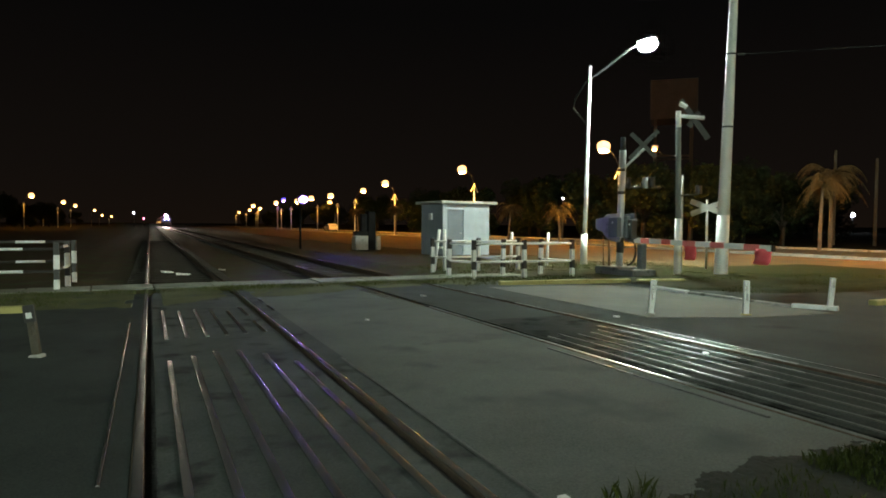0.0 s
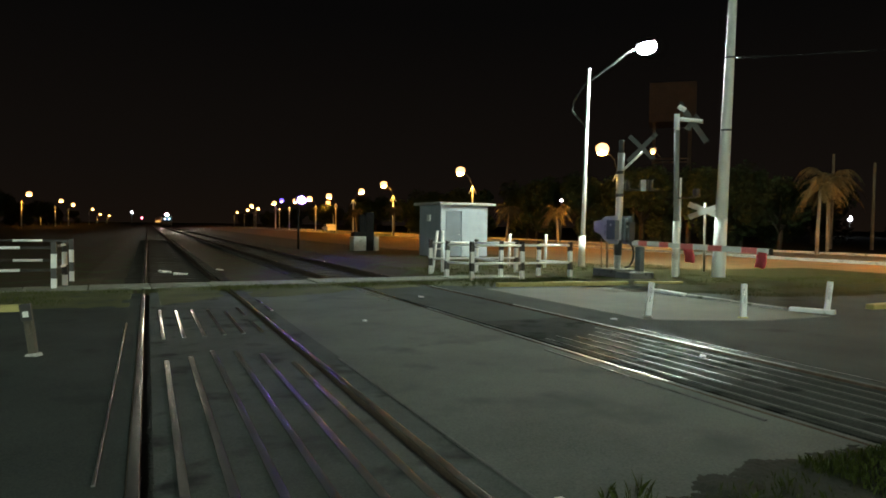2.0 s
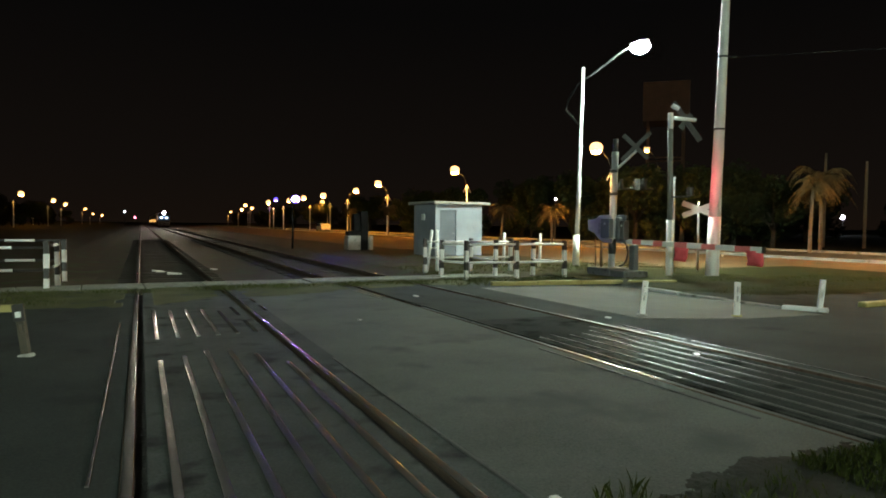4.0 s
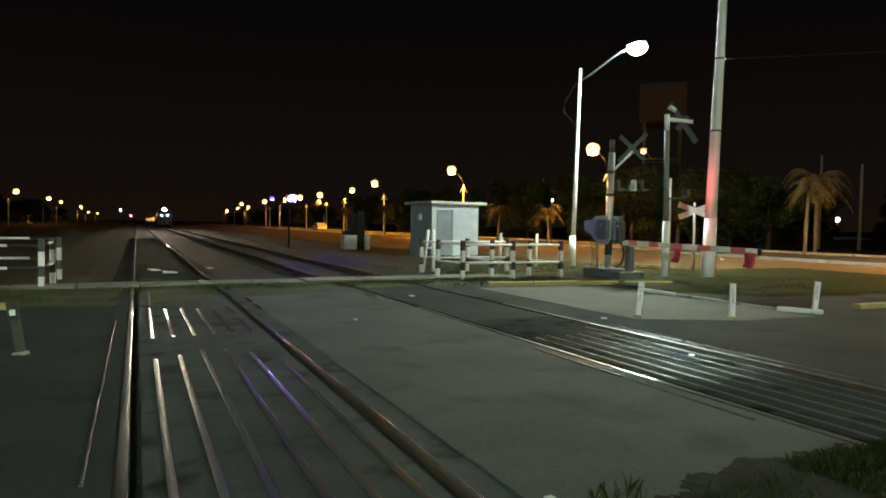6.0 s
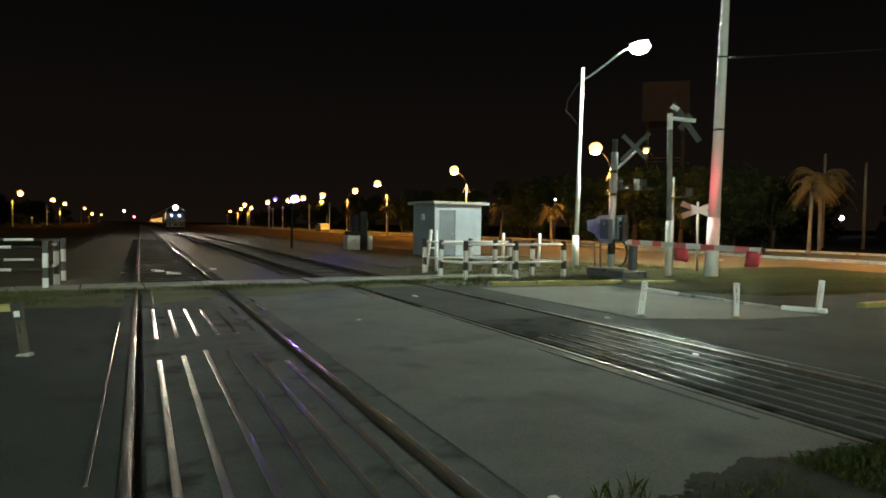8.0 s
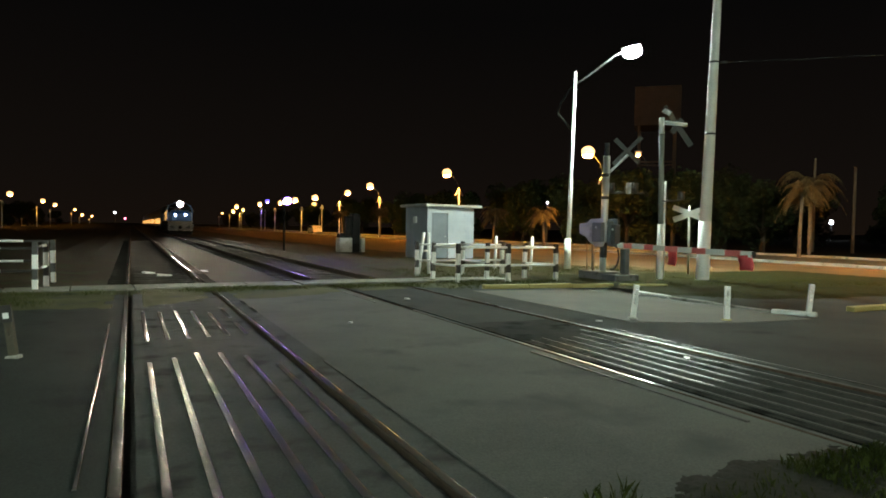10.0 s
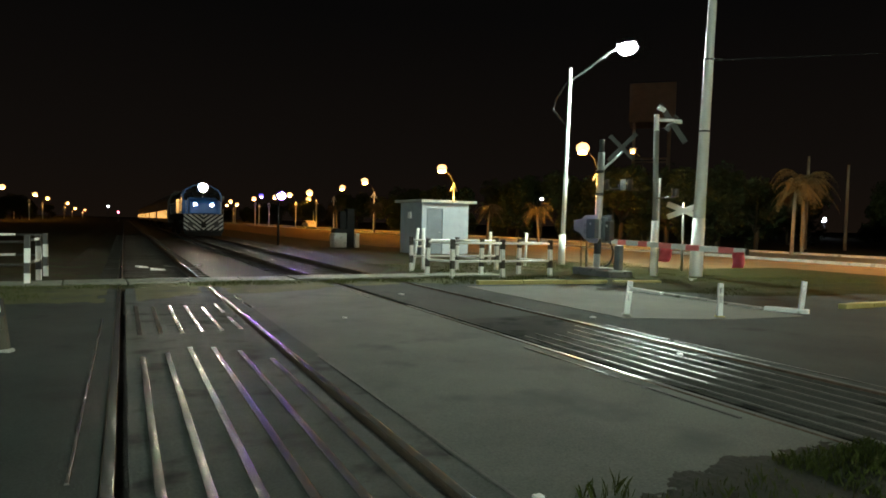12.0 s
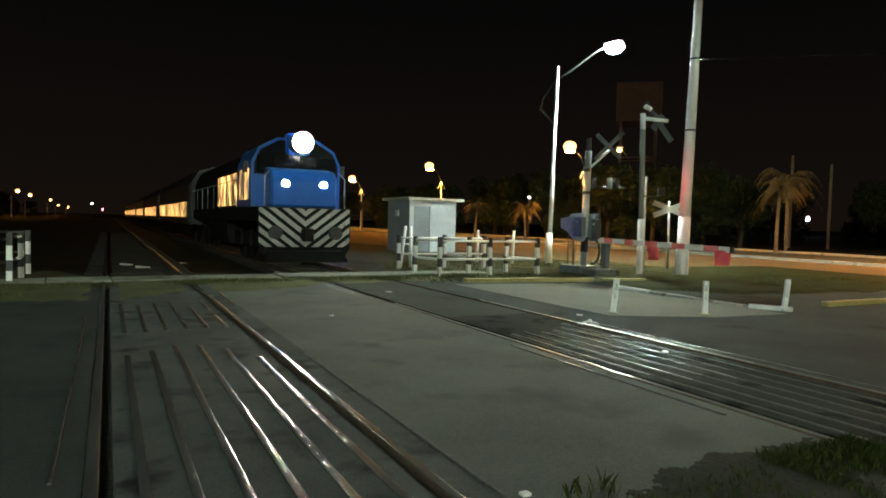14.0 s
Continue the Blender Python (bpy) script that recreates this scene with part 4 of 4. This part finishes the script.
def build_car():
    c = base("parked_car", pose(31.0, 121.0, 0, 0, 0, 0), "small white parked car beside the far street", "car")
    bm = bmesh.new()
    prism(bm, [(-2.0, 0.3), (2.0, 0.3), (2.05, 0.7), (1.9, 0.92), (1.0, 1.0), (0.45, 1.42), (-1.1, 1.45), (-1.75, 1.0), (-2.0, 0.9)], -0.82, 0.82, "x")
    finish(bm, 0.06)
    body = part("body", bm, M_WHITE, c)
    for s in (-1, 1):
        bm = bmesh.new()
        prism(bm, [(0.85, 1.0), (0.4, 1.36), (-1.0, 1.38), (-1.5, 1.02)], s * 0.828 - 0.004, s * 0.828 + 0.004, "x")
        part("side_window", bm, M_GLASS, body)
        for y in (-1.3, 1.3):
            bm = bmesh.new()
            tube(bm, [(s * 0.68, y, 0.3), (s * 0.86, y, 0.3)], 0.3, 16)
            part("wheel", bm, M_RUBBER, c)
    bm = bmesh.new()
    box(bm, -0.68, 0.68, -1.93, -1.9, 0.97, 1.02)
    part("rear_trim", bm, M_DARK, c)


# ---------- planting ----------
def blades(name, spots, label, density, h0, h1, seed):
    rnd = random.Random(seed)
    verts, faces = [], []
    for x0, x1, y0, y1, k in spots:
        for _ in range(int((x1 - x0) * (y1 - y0) * density * k)):
            x, y = rnd.uniform(x0, x1), rnd.uniform(y0, y1)
            if rnd.random() > min(1.0, 0.12 + 4.0 * min(x - x0, x1 - x, y - y0, y1 - y) / min(x1 - x0, y1 - y0)):
                continue
            q = noise.noise((x * 0.9, y * 0.9, seed)) * 0.5 + 0.5
            if q < rnd.uniform(0.25, 0.6):
                continue
            h = rnd.uniform(h0, h1) * (0.5 + q)
            a = rnd.uniform(0, 6.28)
            w = 0.0025 + 0.02 * h
            dx, dy = math.cos(a) * w, math.sin(a) * w
            lx, ly = rnd.gauss(0, 0.35) * h, rnd.gauss(0, 0.35) * h
            n = len(verts)
            verts += [(x - dx, y - dy, -0.03), (x + dx, y + dy, -0.03), (x + lx * 0.4 + dx * 0.6, y + ly * 0.4 + dy * 0.6, h * 0.6), (x + lx, y + ly, h)]
            faces += [(n, n + 1, n + 2), (n, n + 2, n + 3)]
    return sheet(name, verts, faces, M_GRASS if name == "verge_grass" else M_WEEDS, label, "grass")


def build_grass():
    blades("verge_grass", [(-8, 6.6, 14.25, 15.2, 1.0), (-8, -1.2, 12.2, 14.3, 0.8), (6.6, 16, 13.4, 15.5, 0.8), (11.2, 20, 9.6, 14, 0.7), (7, 18, 15.5, 21, 0.35)],
           "short patchy grass on the verges", 700, 0.02, 0.06, 3)
    blades("foreground_grass", [(2.0, 3.5, 1.7, 2.6, 0.5), (6.3, 9.5, 1.0, 2.1, 0.8), (3.5, 4.5, 1.65, 2.68, 11.0), (4.5, 5.9, 1.7, 2.5, 3.0)], "low weeds growing over the asphalt edge", 1500, 0.018, 0.06, 7)
    blades("grass_tuft", [(2.1, 2.42, 2.58, 2.75, 1.0)], "tall pale grass tuft at the asphalt edge", 5000, 0.05, 0.15, 9)


def palm_tree(x, y, h, spread, seed):
    rnd = random.Random(seed)
    p = base("palm_tree", pose(x, y, 0, 0, 0, rnd.uniform(0, 360)), "palm tree with drooping fronds lit by street lamps", "palm tree", "palm trees")
    bm = bmesh.new()
    lean = rnd.uniform(-0.25, 0.25)
    tube(bm, [(0, 0, -0.2), (lean * 0.3, 0, h * 0.4), (lean * 0.8, 0, h * 0.8), (lean, 0, h)], [0.12, 0.10, 0.085, 0.075], 10)
    part("trunk", bm, M_BARK, p)
    verts, faces = [], []
    for k in range(40):
        az = k * 2.4 + rnd.uniform(-0.3, 0.3)
        rise = rnd.uniform(-0.4, 1.5)
        ln = spread * rnd.uniform(0.6, 1.2)
        prev = None
        for i in range(9):
            s = i / 8
            r = ln * s * (1 - 0.18 * s)
            z = h + ln * (rise * s - (0.75 + 0.5 * rise) * s * s)
            c = Vector((lean + r * math.cos(az), r * math.sin(az), z))
            if i:
                side = Vector((-math.sin(az), math.cos(az), 0))
                for sg in (-1, 1):
                    for j in (0, 1, 2):
                        q = prev.lerp(c, j / 3)
                        wl = ln * 0.26 * (1 - abs(s - 0.45) * 1.2) * rnd.uniform(0.8, 1.1)
                        out = (c - prev).normalized()
                        tip = q + side * sg * wl + out * wl * 0.5 - Vector((0, 0, wl * rnd.uniform(0.4, 0.9)))
                        n = len(verts)
                        verts += [tuple(q), tuple(q + out * 0.07), tuple(tip)]
                        faces.append((n, n + 1, n + 2))
            prev = c
    me = bpy.data.meshes.new("crown")
    me.from_pydata(verts, [], faces)
    # First two palms take the fronds painted as lit by the lamp.
    me.materials.append(M_LIT_PALM if seed < 22 else M_PALM)
    c = new("crown", me)
    c.parent = p


def leafy_tree(x, y, h, spread, seed, label="dark leafy tree beyond the street", low=0.42):
    rnd = random.Random(seed)
    t = base("tree", pose(x, y, 0), label, "tree", "trees")
    bm = bmesh.new()
    tube(bm, [(0, 0, -0.3), (0.1, 0, h * 0.25), (0.0, 0.1, h * 0.5)], [h * 0.035, h * 0.028, h * 0.018], 8)
    cl = []
    for k in range(13):
        a = rnd.uniform(0, 6.28)
        e = Vector((math.cos(a) * spread * rnd.uniform(0.3, 0.9), math.sin(a) * spread * rnd.uniform(0.3, 0.9), h * rnd.uniform(low, 0.88)))
        tube(bm, [(0, 0, h * rnd.uniform(0.22, 0.42)), e * 0.6 + Vector((0, 0, h * 0.12)), e], [h * 0.014, h * 0.01, h * 0.004], 5)
        cl.append(e)
    part("trunk", bm, M_TRUNK, t)
    verts, faces = [], []
    for e in cl:
        r = spread * rnd.uniform(0.3, 0.5)
        for _ in range(560):
            d = Vector((rnd.gauss(0, 1), rnd.gauss(0, 1), rnd.gauss(0, 0.8))).normalized() * r * rnd.random() ** 0.4
            c = e + d
            u = Vector((rnd.gauss(0, 1), rnd.gauss(0, 1), rnd.gauss(0, 1))).normalized()
            v = u.orthogonal().normalized()
            s = h * rnd.uniform(0.018, 0.04)
            n = len(verts)
            verts += [tuple(c - u * s), tuple(c + v * s * 0.5), tuple(c + u * s), tuple(c - v * s * 0.5)]
            faces.append((n, n + 1, n + 2, n + 3))
    me = bpy.data.meshes.new("crown")
    me.from_pydata(verts, [], faces)
    me.materials.append(M_LEAF)
    c = new("crown", me)
    c.parent = t
    return t


def build_planting():
    for i, (x, y, h, s) in enumerate(((35.5, 25.9, 3.9, 1.5), (38.4, 27.3, 4.6, 2.3), (30.0, 44.2, 2.7, 1.6), (32.0, 56.0, 3.0, 1.7), (29.0, 80.0, 3.4, 1.6), (30, 100, 3.4, 1.6), (40.0, 47, 4.0, 2.0))):
        palm_tree(x, y, h, s, 20 + i)
    for i, (x, y, h, s) in enumerate(((42, 62, 7.0, 3.4), (39.5, 36, 5.6, 3.0), (41, 39.5, 6.2, 3.0), (40, 32.0, 5.0, 2.4), (46, 75, 7, 3.5), (44, 105, 7, 4), (42, 130, 7, 4),
                                      (-30, 150, 7, 4), (-34, 190, 8, 4), (-29, 240, 7, 4), (-36, 280, 8, 5), (48, 20, 5, 2.6), (50, 27, 5, 2.6), (43, 175, 7, 4), (44, 220, 7, 4))):
        leafy_tree(x, y, h, s, 60 + i)
    bushy = [leafy_tree(40, 40.5, 6.6, 3.5, 90, "dense dark green tree beyond the street", 0.2), leafy_tree(39.5, 45.5, 6.3, 3.2, 91, "dense dark green tree beyond the street", 0.2), leafy_tree(41, 36.2, 5.8, 3.0, 92, "dense dark green tree beyond the street", 0.2)]
    rnd = random.Random(5)
    spots = [(41, 51), (42, 57), (43, 68), (43, 84), (44, 95), (45, 116)]
    spots += [(rnd.uniform(56, 68), -34 + 9.0 * i) for i in range(13)]
    spots += [(rnd.uniform(44, 54), 140 + 26.0 * i) for i in range(10)]
    spots += [(rnd.uniform(-44, -32), 60 + 22.0 * i) for i in range(15)]
    for i, (x, y) in enumerate(spots):
        copy_thing(bushy[i % 3], pose(x, y, 0, 0, 0, rnd.uniform(0, 360)))


# ---------- the train ----------
def build_loco():
    lo = base("locomotive", pose(5.204, 19.2, 0), "blue diesel locomotive with white chevrons and bright headlight", "locomotive")
    # front plate with chevrons
    bm = bmesh.new()
    prism(bm, [(-1.38, 0.5), (-1.2, 0.22), (1.2, 0.22), (1.38, 0.5), (1.38, 1.72), (-1.38, 1.72)], 0.0, 0.08)
    plate = part("front_plate", bm, M_SOOT, lo, "dark front plate")
    for k in range(7):
        z = 0.28 + 0.30 * k
        for s in (-1, 1):
            pts = [(0.0, z - 0.62), (1.36, z + 0.42), (1.36, z + 0.58), (0.0, z - 0.46)]
            poly = pts
            for lim, keep in ((0.56, 1), (1.70, -1)):
                out = []
                for i in range(len(poly)):
                    p, q = poly[i], poly[(i + 1) % len(poly)]
                    pin, qin = keep * (p[1] - lim) >= 0, keep * (q[1] - lim) >= 0
                    if pin:
                        out.append(p)
                    if pin != qin:
                        w = (lim - p[1]) / (q[1] - p[1])
                        out.append((p[0] + w * (q[0] - p[0]), lim))
                poly = out
                if len(poly) < 3:
                    break
            if len(poly) < 3:
                continue
            bm = bmesh.new()
            prism(bm, [(s * px, pz) for px, pz in poly], -0.012, -0.003)
            part("white_stripe", bm, M_CHEVRON, plate)
    for s in (-1, 1):
        bm = bmesh.new()
        tube(bm, [(s * 0.9, -0.16, 0.98), (s * 0.9, -0.02, 0.98)], 0.2, 16)
        part("buffer_pad", bm, M_RUBBER, lo)
    bm = bmesh.new()
    box(bm, -0.14, 0.14, -0.42, 0.0, 0.78, 1.08)
    box(bm, -0.2, 0.1, -0.6, -0.35, 0.74, 1.12)
    finish(bm, 0.03)
    part("coupler", bm, M_LOCO_GREY, lo)
    bm = bmesh.new()
    prism(bm, [(-1.25, 0.12), (1.25, 0.12), (1.1, 0.45), (-1.1, 0.45)], -0.25, 0.1)
    part("snow_plough", bm, M_SOOT, lo)
    # nose
    bm = bmesh.new()
    prism(bm, [(0.12, 1.74), (0.12, 2.55), (0.3, 2.82), (1.2, 2.95), (1.2, 1.74)], -0.99, 0.99, "x")
    finish(bm, 0.06)
    part("nose", bm, M_BLUE, lo)
    for s in (-1, 1):
        bm = bmesh.new()
        ball(bm, (s * 0.57, 0.14, 2.42), 0.13, 0.06, 0.10)
        part("marker_light", bm, M_MARK, lo, "glowing white marker light")
    # cab with sloping shoulders
    bm = bmesh.new()
    prism(bm, [(-1.38, 1.74), (1.38, 1.74), (1.38, 3.1), (1.18, 3.52), (0.6, 3.86), (-0.6, 3.86), (-1.18, 3.52), (-1.38, 3.1)], 1.1, 3.4)
    part("cab", bm, M_BLUE, lo)
    bm = bmesh.new()
    prism(bm, [(-1.3, 2.72), (1.3, 2.72), (1.3, 3.08), (1.12, 3.46), (0.56, 3.78), (-0.56, 3.78), (-1.12, 3.46), (-1.3, 3.08)], 1.082, 1.097)
    band = part("windscreen_surround", bm, M_SOOT, lo, "dark painted windscreen surround")
    for x0, x1 in ((-1.22, -0.70), (-0.62, -0.06), (0.06, 0.62), (0.70, 1.22)):
        low = 2.78 if abs(x0 + x1) > 1.5 else 3.0
        bm = bmesh.new()
        prism(bm, [(x0, low), (x1, low), (x1, 3.3), (x0, 3.3)], 1.07, 1.079)
        part("windscreen", bm, M_GLASS, band)
    for s in (-1, 1):
        bm = bmesh.new()
        tube(bm, [(s * 1.2, 0.03, 1.72), (s * 1.2, 0.03, 2.6), (s * 1.05, 0.12, 2.78)], 0.016, 6)
        part("grab_rail", bm, M_STEEL, lo)
        bm = bmesh.new()
        box(bm, s * 1.52 - 0.06, s * 1.52 + 0.06, 1.25, 1.32, 2.75, 3.1)
        part("mirror", bm, M_DARK, lo)
    bm = bmesh.new()
    box(bm, -0.36, 0.36, 0.92, 1.3, 3.36, 4.0)
    finish(bm, 0.06)
    hb = part("headlight_box", bm, M_BLUE, lo)
    # Lens oversized, with the headlight's glare put into its size.
    bm = bmesh.new()
    tube(bm, [(0, 0.90, 3.68), (0, 0.915, 3.68)], 0.30, 24)
    part("headlight", bm, M_HEAD, hb, "blazing warm white headlight")
    # Shroud, tubes and two extra lenses are added to narrow and strengthen the beam.
    bm = bmesh.new()
    tube(bm, [(0, 0.36, 3.68), (0, 0.93, 3.68)], 0.325, 24, False)
    tube(bm, [(0, 0.36, 3.68), (0, 0.93, 3.68)], 0.312, 24, False)
    part("beam_shroud", bm, M_BLACK, hb)
    bm = bmesh.new()
    tube(bm, [(0, 0.885, 3.68), (0, 0.895, 3.68)], 0.07, 16)
    part("beam_lens", bm, M_BEAM, hb)
    bm = bmesh.new()
    tube(bm, [(0, 0.37, 3.68), (0, 0.898, 3.68)], 0.078, 16, False)
    tube(bm, [(0, 0.37, 3.68), (0, 0.898, 3.68)], 0.073, 16, False)
    part("beam_tube", bm, M_BLACK, hb)
    bm = bmesh.new()
    tube(bm, [(0, 0.885, 3.86), (0, 0.895, 3.86)], 0.05, 16)
    part("long_beam_lens", bm, M_LONG_BEAM, hb)
    bm = bmesh.new()
    tube(bm, [(0, 0.14, 3.86), (0, 0.898, 3.86)], 0.058, 16, False)
    tube(bm, [(0, 0.14, 3.86), (0, 0.898, 3.86)], 0.053, 16, False)
    part("long_beam_tube", bm, M_BLACK, hb)
    # Near cab window glows with the rest of the orange flank.
    for s in (-1, 1):
        bm = bmesh.new()
        box(bm, s * 1.385 - 0.012, s * 1.385 + 0.012, 1.5, 3.0, 1.95, 2.9)
        part("side_window", bm, M_WARM_PANEL if s < 0 else M_GLASS, lo)
    # long hood and walkway
    bm = bmesh.new()
    prism(bm, [(-1.3, 1.74), (1.3, 1.74), (1.3, 3.05), (1.1, 3.45), (0.6, 3.74), (-0.6, 3.74), (-1.1, 3.45), (-1.3, 3.05)], 3.42, 15.6)
    part("long_hood", bm, M_LOCO_GREY, lo)
    for i in range(11):
        for s in (-1, 1):
            # Orange light on the near flank is put in as four glowing doors.
            bm = bmesh.new()
            y = 4.0 + i * 1.08
            box(bm, s * 1.315 - 0.012, s * 1.315 + 0.012, y, y + 0.98, 1.8, 2.9)
            part("hood_door", bm, M_WARM_PANEL if i < 4 and s < 0 else M_LOCO_GREY, lo, "body side door made to glow orange" if i < 4 and s < 0 else "")
    bm = bmesh.new()
    box(bm, -1.4, 1.4, 0.08, 15.8, 1.3, 1.72)
    part("frame", bm, M_LOCO_GREY, lo)
    bm = bmesh.new()
    prism(bm, [(-1.2, 0.45), (1.2, 0.45), (1.3, 1.28), (-1.3, 1.28)], 6.2, 10.6)
    part("fuel_tank", bm, M_LOCO_GREY, lo)
    for s in (-1, 1):
        bm = bmesh.new()
        tube(bm, [(s * 1.36, 3.5, 2.65), (s * 1.36, 16.6, 2.65)], 0.02, 6)
        for i in range(8):
            tube(bm, [(s * 1.36, 3.6 + i * 1.83, 1.72), (s * 1.36, 3.6 + i * 1.83, 2.65)], 0.018, 6)
        part("handrail", bm, M_STEEL, lo)
    for y in (1.9, 3.6, 5.3, 11.7, 13.4, 15.1):
        for s in (-1, 1):
            bm = bmesh.new()
            tube(bm, [(s * 0.74, y, 0.52), (s * 0.87, y, 0.52)], 0.51, 20)
            part("wheel", bm, M_LOCO_GREY, lo)
            bm = bmesh.new()
            box(bm, s * 0.985 - 0.065, s * 0.985 + 0.065, y - 0.6, y + 0.6, 0.45, 0.95)
            part("bogie_frame", bm, M_LOCO_GREY, lo)
    return lo


def build_coach():
    co = base("passenger_coach", pose(5.204, 60, 0), "dark grey passenger coach with warm lit windows", "railway coach", "coaches")
    L = 24.2
    bm = bmesh.new()
    prism(bm, [(-1.45, 0.95), (1.45, 0.95), (1.47, 1.9), (1.45, 3.1), (1.1, 3.7), (0.5, 3.92), (-0.5, 3.92), (-1.1, 3.7), (-1.45, 3.1), (-1.47, 1.9)], 0, L)
    part("body", bm, M_COACH, co)
    for s in (-1, 1):
        for i in range(11):
            y = 2.2 + i * 1.85
            bm = bmesh.new()
            box(bm, s * 1.475 - 0.012, s * 1.475 + 0.012, y, y + 1.5, 1.35, 2.15)
            part("window", bm, M_WARM_PANEL, co, "warm lit window")
        for y in (0.5, L - 1.4):
            bm = bmesh.new()
            box(bm, s * 1.48 - 0.014, s * 1.48 + 0.014, y, y + 0.9, 1.05, 3.0)
            part("door", bm, M_DARK, co)
    bm = bmesh.new()
    box(bm, -1.1, 1.1, 6.5, 17.5, 0.4, 0.94)
    part("underframe", bm, M_LOCO_GREY, co)
    for y in (2.2, 4.6, L - 4.6, L - 2.2):
        for s in (-1, 1):
            bm = bmesh.new()
            tube(bm, [(s * 0.74, y, 0.46), (s * 0.87, y, 0.46)], 0.45, 18)
            part("wheel", bm, M_LOCO_GREY, co)
    bm = bmesh.new()
    box(bm, -0.55, 0.55, -0.35, 0.0, 1.1, 3.1)
    part("gangway", bm, M_RUBBER, co)
    return co


def build_litter():
    for x, y, a, s in ((4.9, 11.9, 20, 0.05), (2.9, 9.2, 40, 0.03), (6.55, 8.1, 70, 0.05), (1.93, 2.78, 10, 0.03), (5.6, 5.4, 60, 0.035), (0.9, 21.0, 0, 0.2), (0.5, 22.4, 30, 0.16), (2.2, 23, 30, 0.1)):
        z = -0.008 if y < 14 else -0.165
        bm = bmesh.new()
        box(bm, -s, s, -s * 0.7, s * 0.7, 0, 0.012 + s * 0.2)
        finish(bm, 0.004)
        thing("paper_scrap", bm, M_PAPER, "crumpled pale paper scrap on the ground", "litter", "paper scraps", m=pose(x, y, z, 4, 6, a))


def build_bag():
    bm = bmesh.new()
    bmesh.ops.create_icosphere(bm, subdivisions=3, radius=0.042)
    for v in bm.verts:
        n = noise.noise(v.co * 22) * 0.5 + noise.noise(v.co * 60) * 0.25
        v.co *= 1 + 0.7 * n
        v.co.z *= 0.8
    for a in (0.4, 2.6):
        pts = [Vector((math.cos(a) * (0.05 + 0.03 * i), math.sin(a) * (0.05 + 0.03 * i), 0.012 * math.sin(2.2 * i + a))) for i in range(5)]
        tube(bm, pts, [0.014, 0.012, 0.016, 0.010, 0.004], 6)
    return thing("plastic_bag", bm, M_PAPER, "small crumpled white plastic bag blown along the ground", "bag", m=pose(20, 18, 0.05))


build_ground()
build_road()
build_track(RAILS_A, "near railway track with worn steel rails")
build_track(RAILS_B, "far railway track with shining steel rails")
build_strips()
build_paving()
build_kerbs()
build_street()
build_fences()
build_bollards()
build_lamp_post((14.31, 19.56, 0), (14.40, 19.45, 7.08), (15.74, 18.12, 7.7), "pale street lamp post with glowing white lamp", M_LED)
build_lamp_post((-8.9, -35.0, 0), (-8.9, -35.0, 7.1), (-7.0, -34.0, 7.8), "pale street lamp post with glowing white lamp", M_LED_OLD)
build_lamp_post((-15.0, -2.0, 0), (-15.0, -2.0, 7.1), (-13.2, -1.4, 7.7), "pale street lamp post with glowing white lamp", M_LED_WEAK)
build_tall_pole()
flasher = build_cross_post()
build_crossbuck()
build_gate()
flags = build_flags()
build_shed()
build_lineside()
build_sodium_lamps()
build_far_lights()
build_water_tower()
build_far_poles()
build_car()
build_planting()
build_grass()
build_litter()
bag = build_bag()
loco = build_loco()
coach = build_coach()
coaches = [coach] + [copy_thing(coach, pose(5.204, 90 + 25 * i, 0)) for i in range(5)]


def motions():
    """The train runs in along the far track at a steady 15.7 m/s; the red flasher turns, a bag blows across and the flags sway."""
    def rows_for(offset):
        return [(t, pose(5.204, 19.2 + offset + 15.7 * (14.0 - t), 0)) for t in (0.0, 3.5, 7.0, 10.5, 14.0)]
    walk(loco, rows_for(0.0))
    for i, c in enumerate(coaches):
        walk(c, rows_for(16.3 + 24.9 * i))
    # the added red lens dwells on the pole's side and swings round once a cycle
    rows = []
    for k in range(-1, 16):
        for dt, ang in ((-0.21, -30), (0.21, 30), (0.27, 100), (0.46, 180), (0.65, 260)):
            rows.append((0.48 + 0.921 * k + dt, pose(0.02, -0.72, 2.4, 0, 0, 12 + ang)))
    rows = [r for r in rows if 0.02 < r[0] < 13.98]
    walk(flasher, [(0.0, pose(0.02, -0.72, 2.4, 0, 0, 205))] + rows + [(14.0, pose(0.02, -0.72, 2.4, 0, 0, -58))])
    # the bag drifts over the street and is blown across the road
    spots = ((0.0, 27.3, 25.3), (3.0, 26.4, 24.2), (5.4, 24.3, 21.8), (7.8, 22.6, 20.6), (8.6, 21.6, 19.7), (10.5, 19.7, 18.0), (11.0, 18.0, 16.4), (11.5, 16.2, 14.9), (12.0, 13.6, 12.8), (12.4, 11.75, 11.45),
             (12.8, 10.3, 10.3), (13.2, 8.9, 9.1), (13.6, 7.2, 7.8), (13.8, 6.67, 7.49), (14.0, 6.01, 7.21))
    walk(bag, [(t, pose(x, y, 0.055, 50 * i, 20 * math.sin(2 * i), 35 * i)) for i, (t, x, y) in enumerate(spots)])
    for k, f in enumerate(flags):
        y = (12.93, 10.69)[k]
        walk(f, [(0.5 * i, pose(12.8, y, 0.885, 4 * math.sin(1.7 * i + k), 14 * math.sin(1.1 * i + 2 * k), 16 * math.sin(0.9 * i + k))) for i in range(29)])


motions()
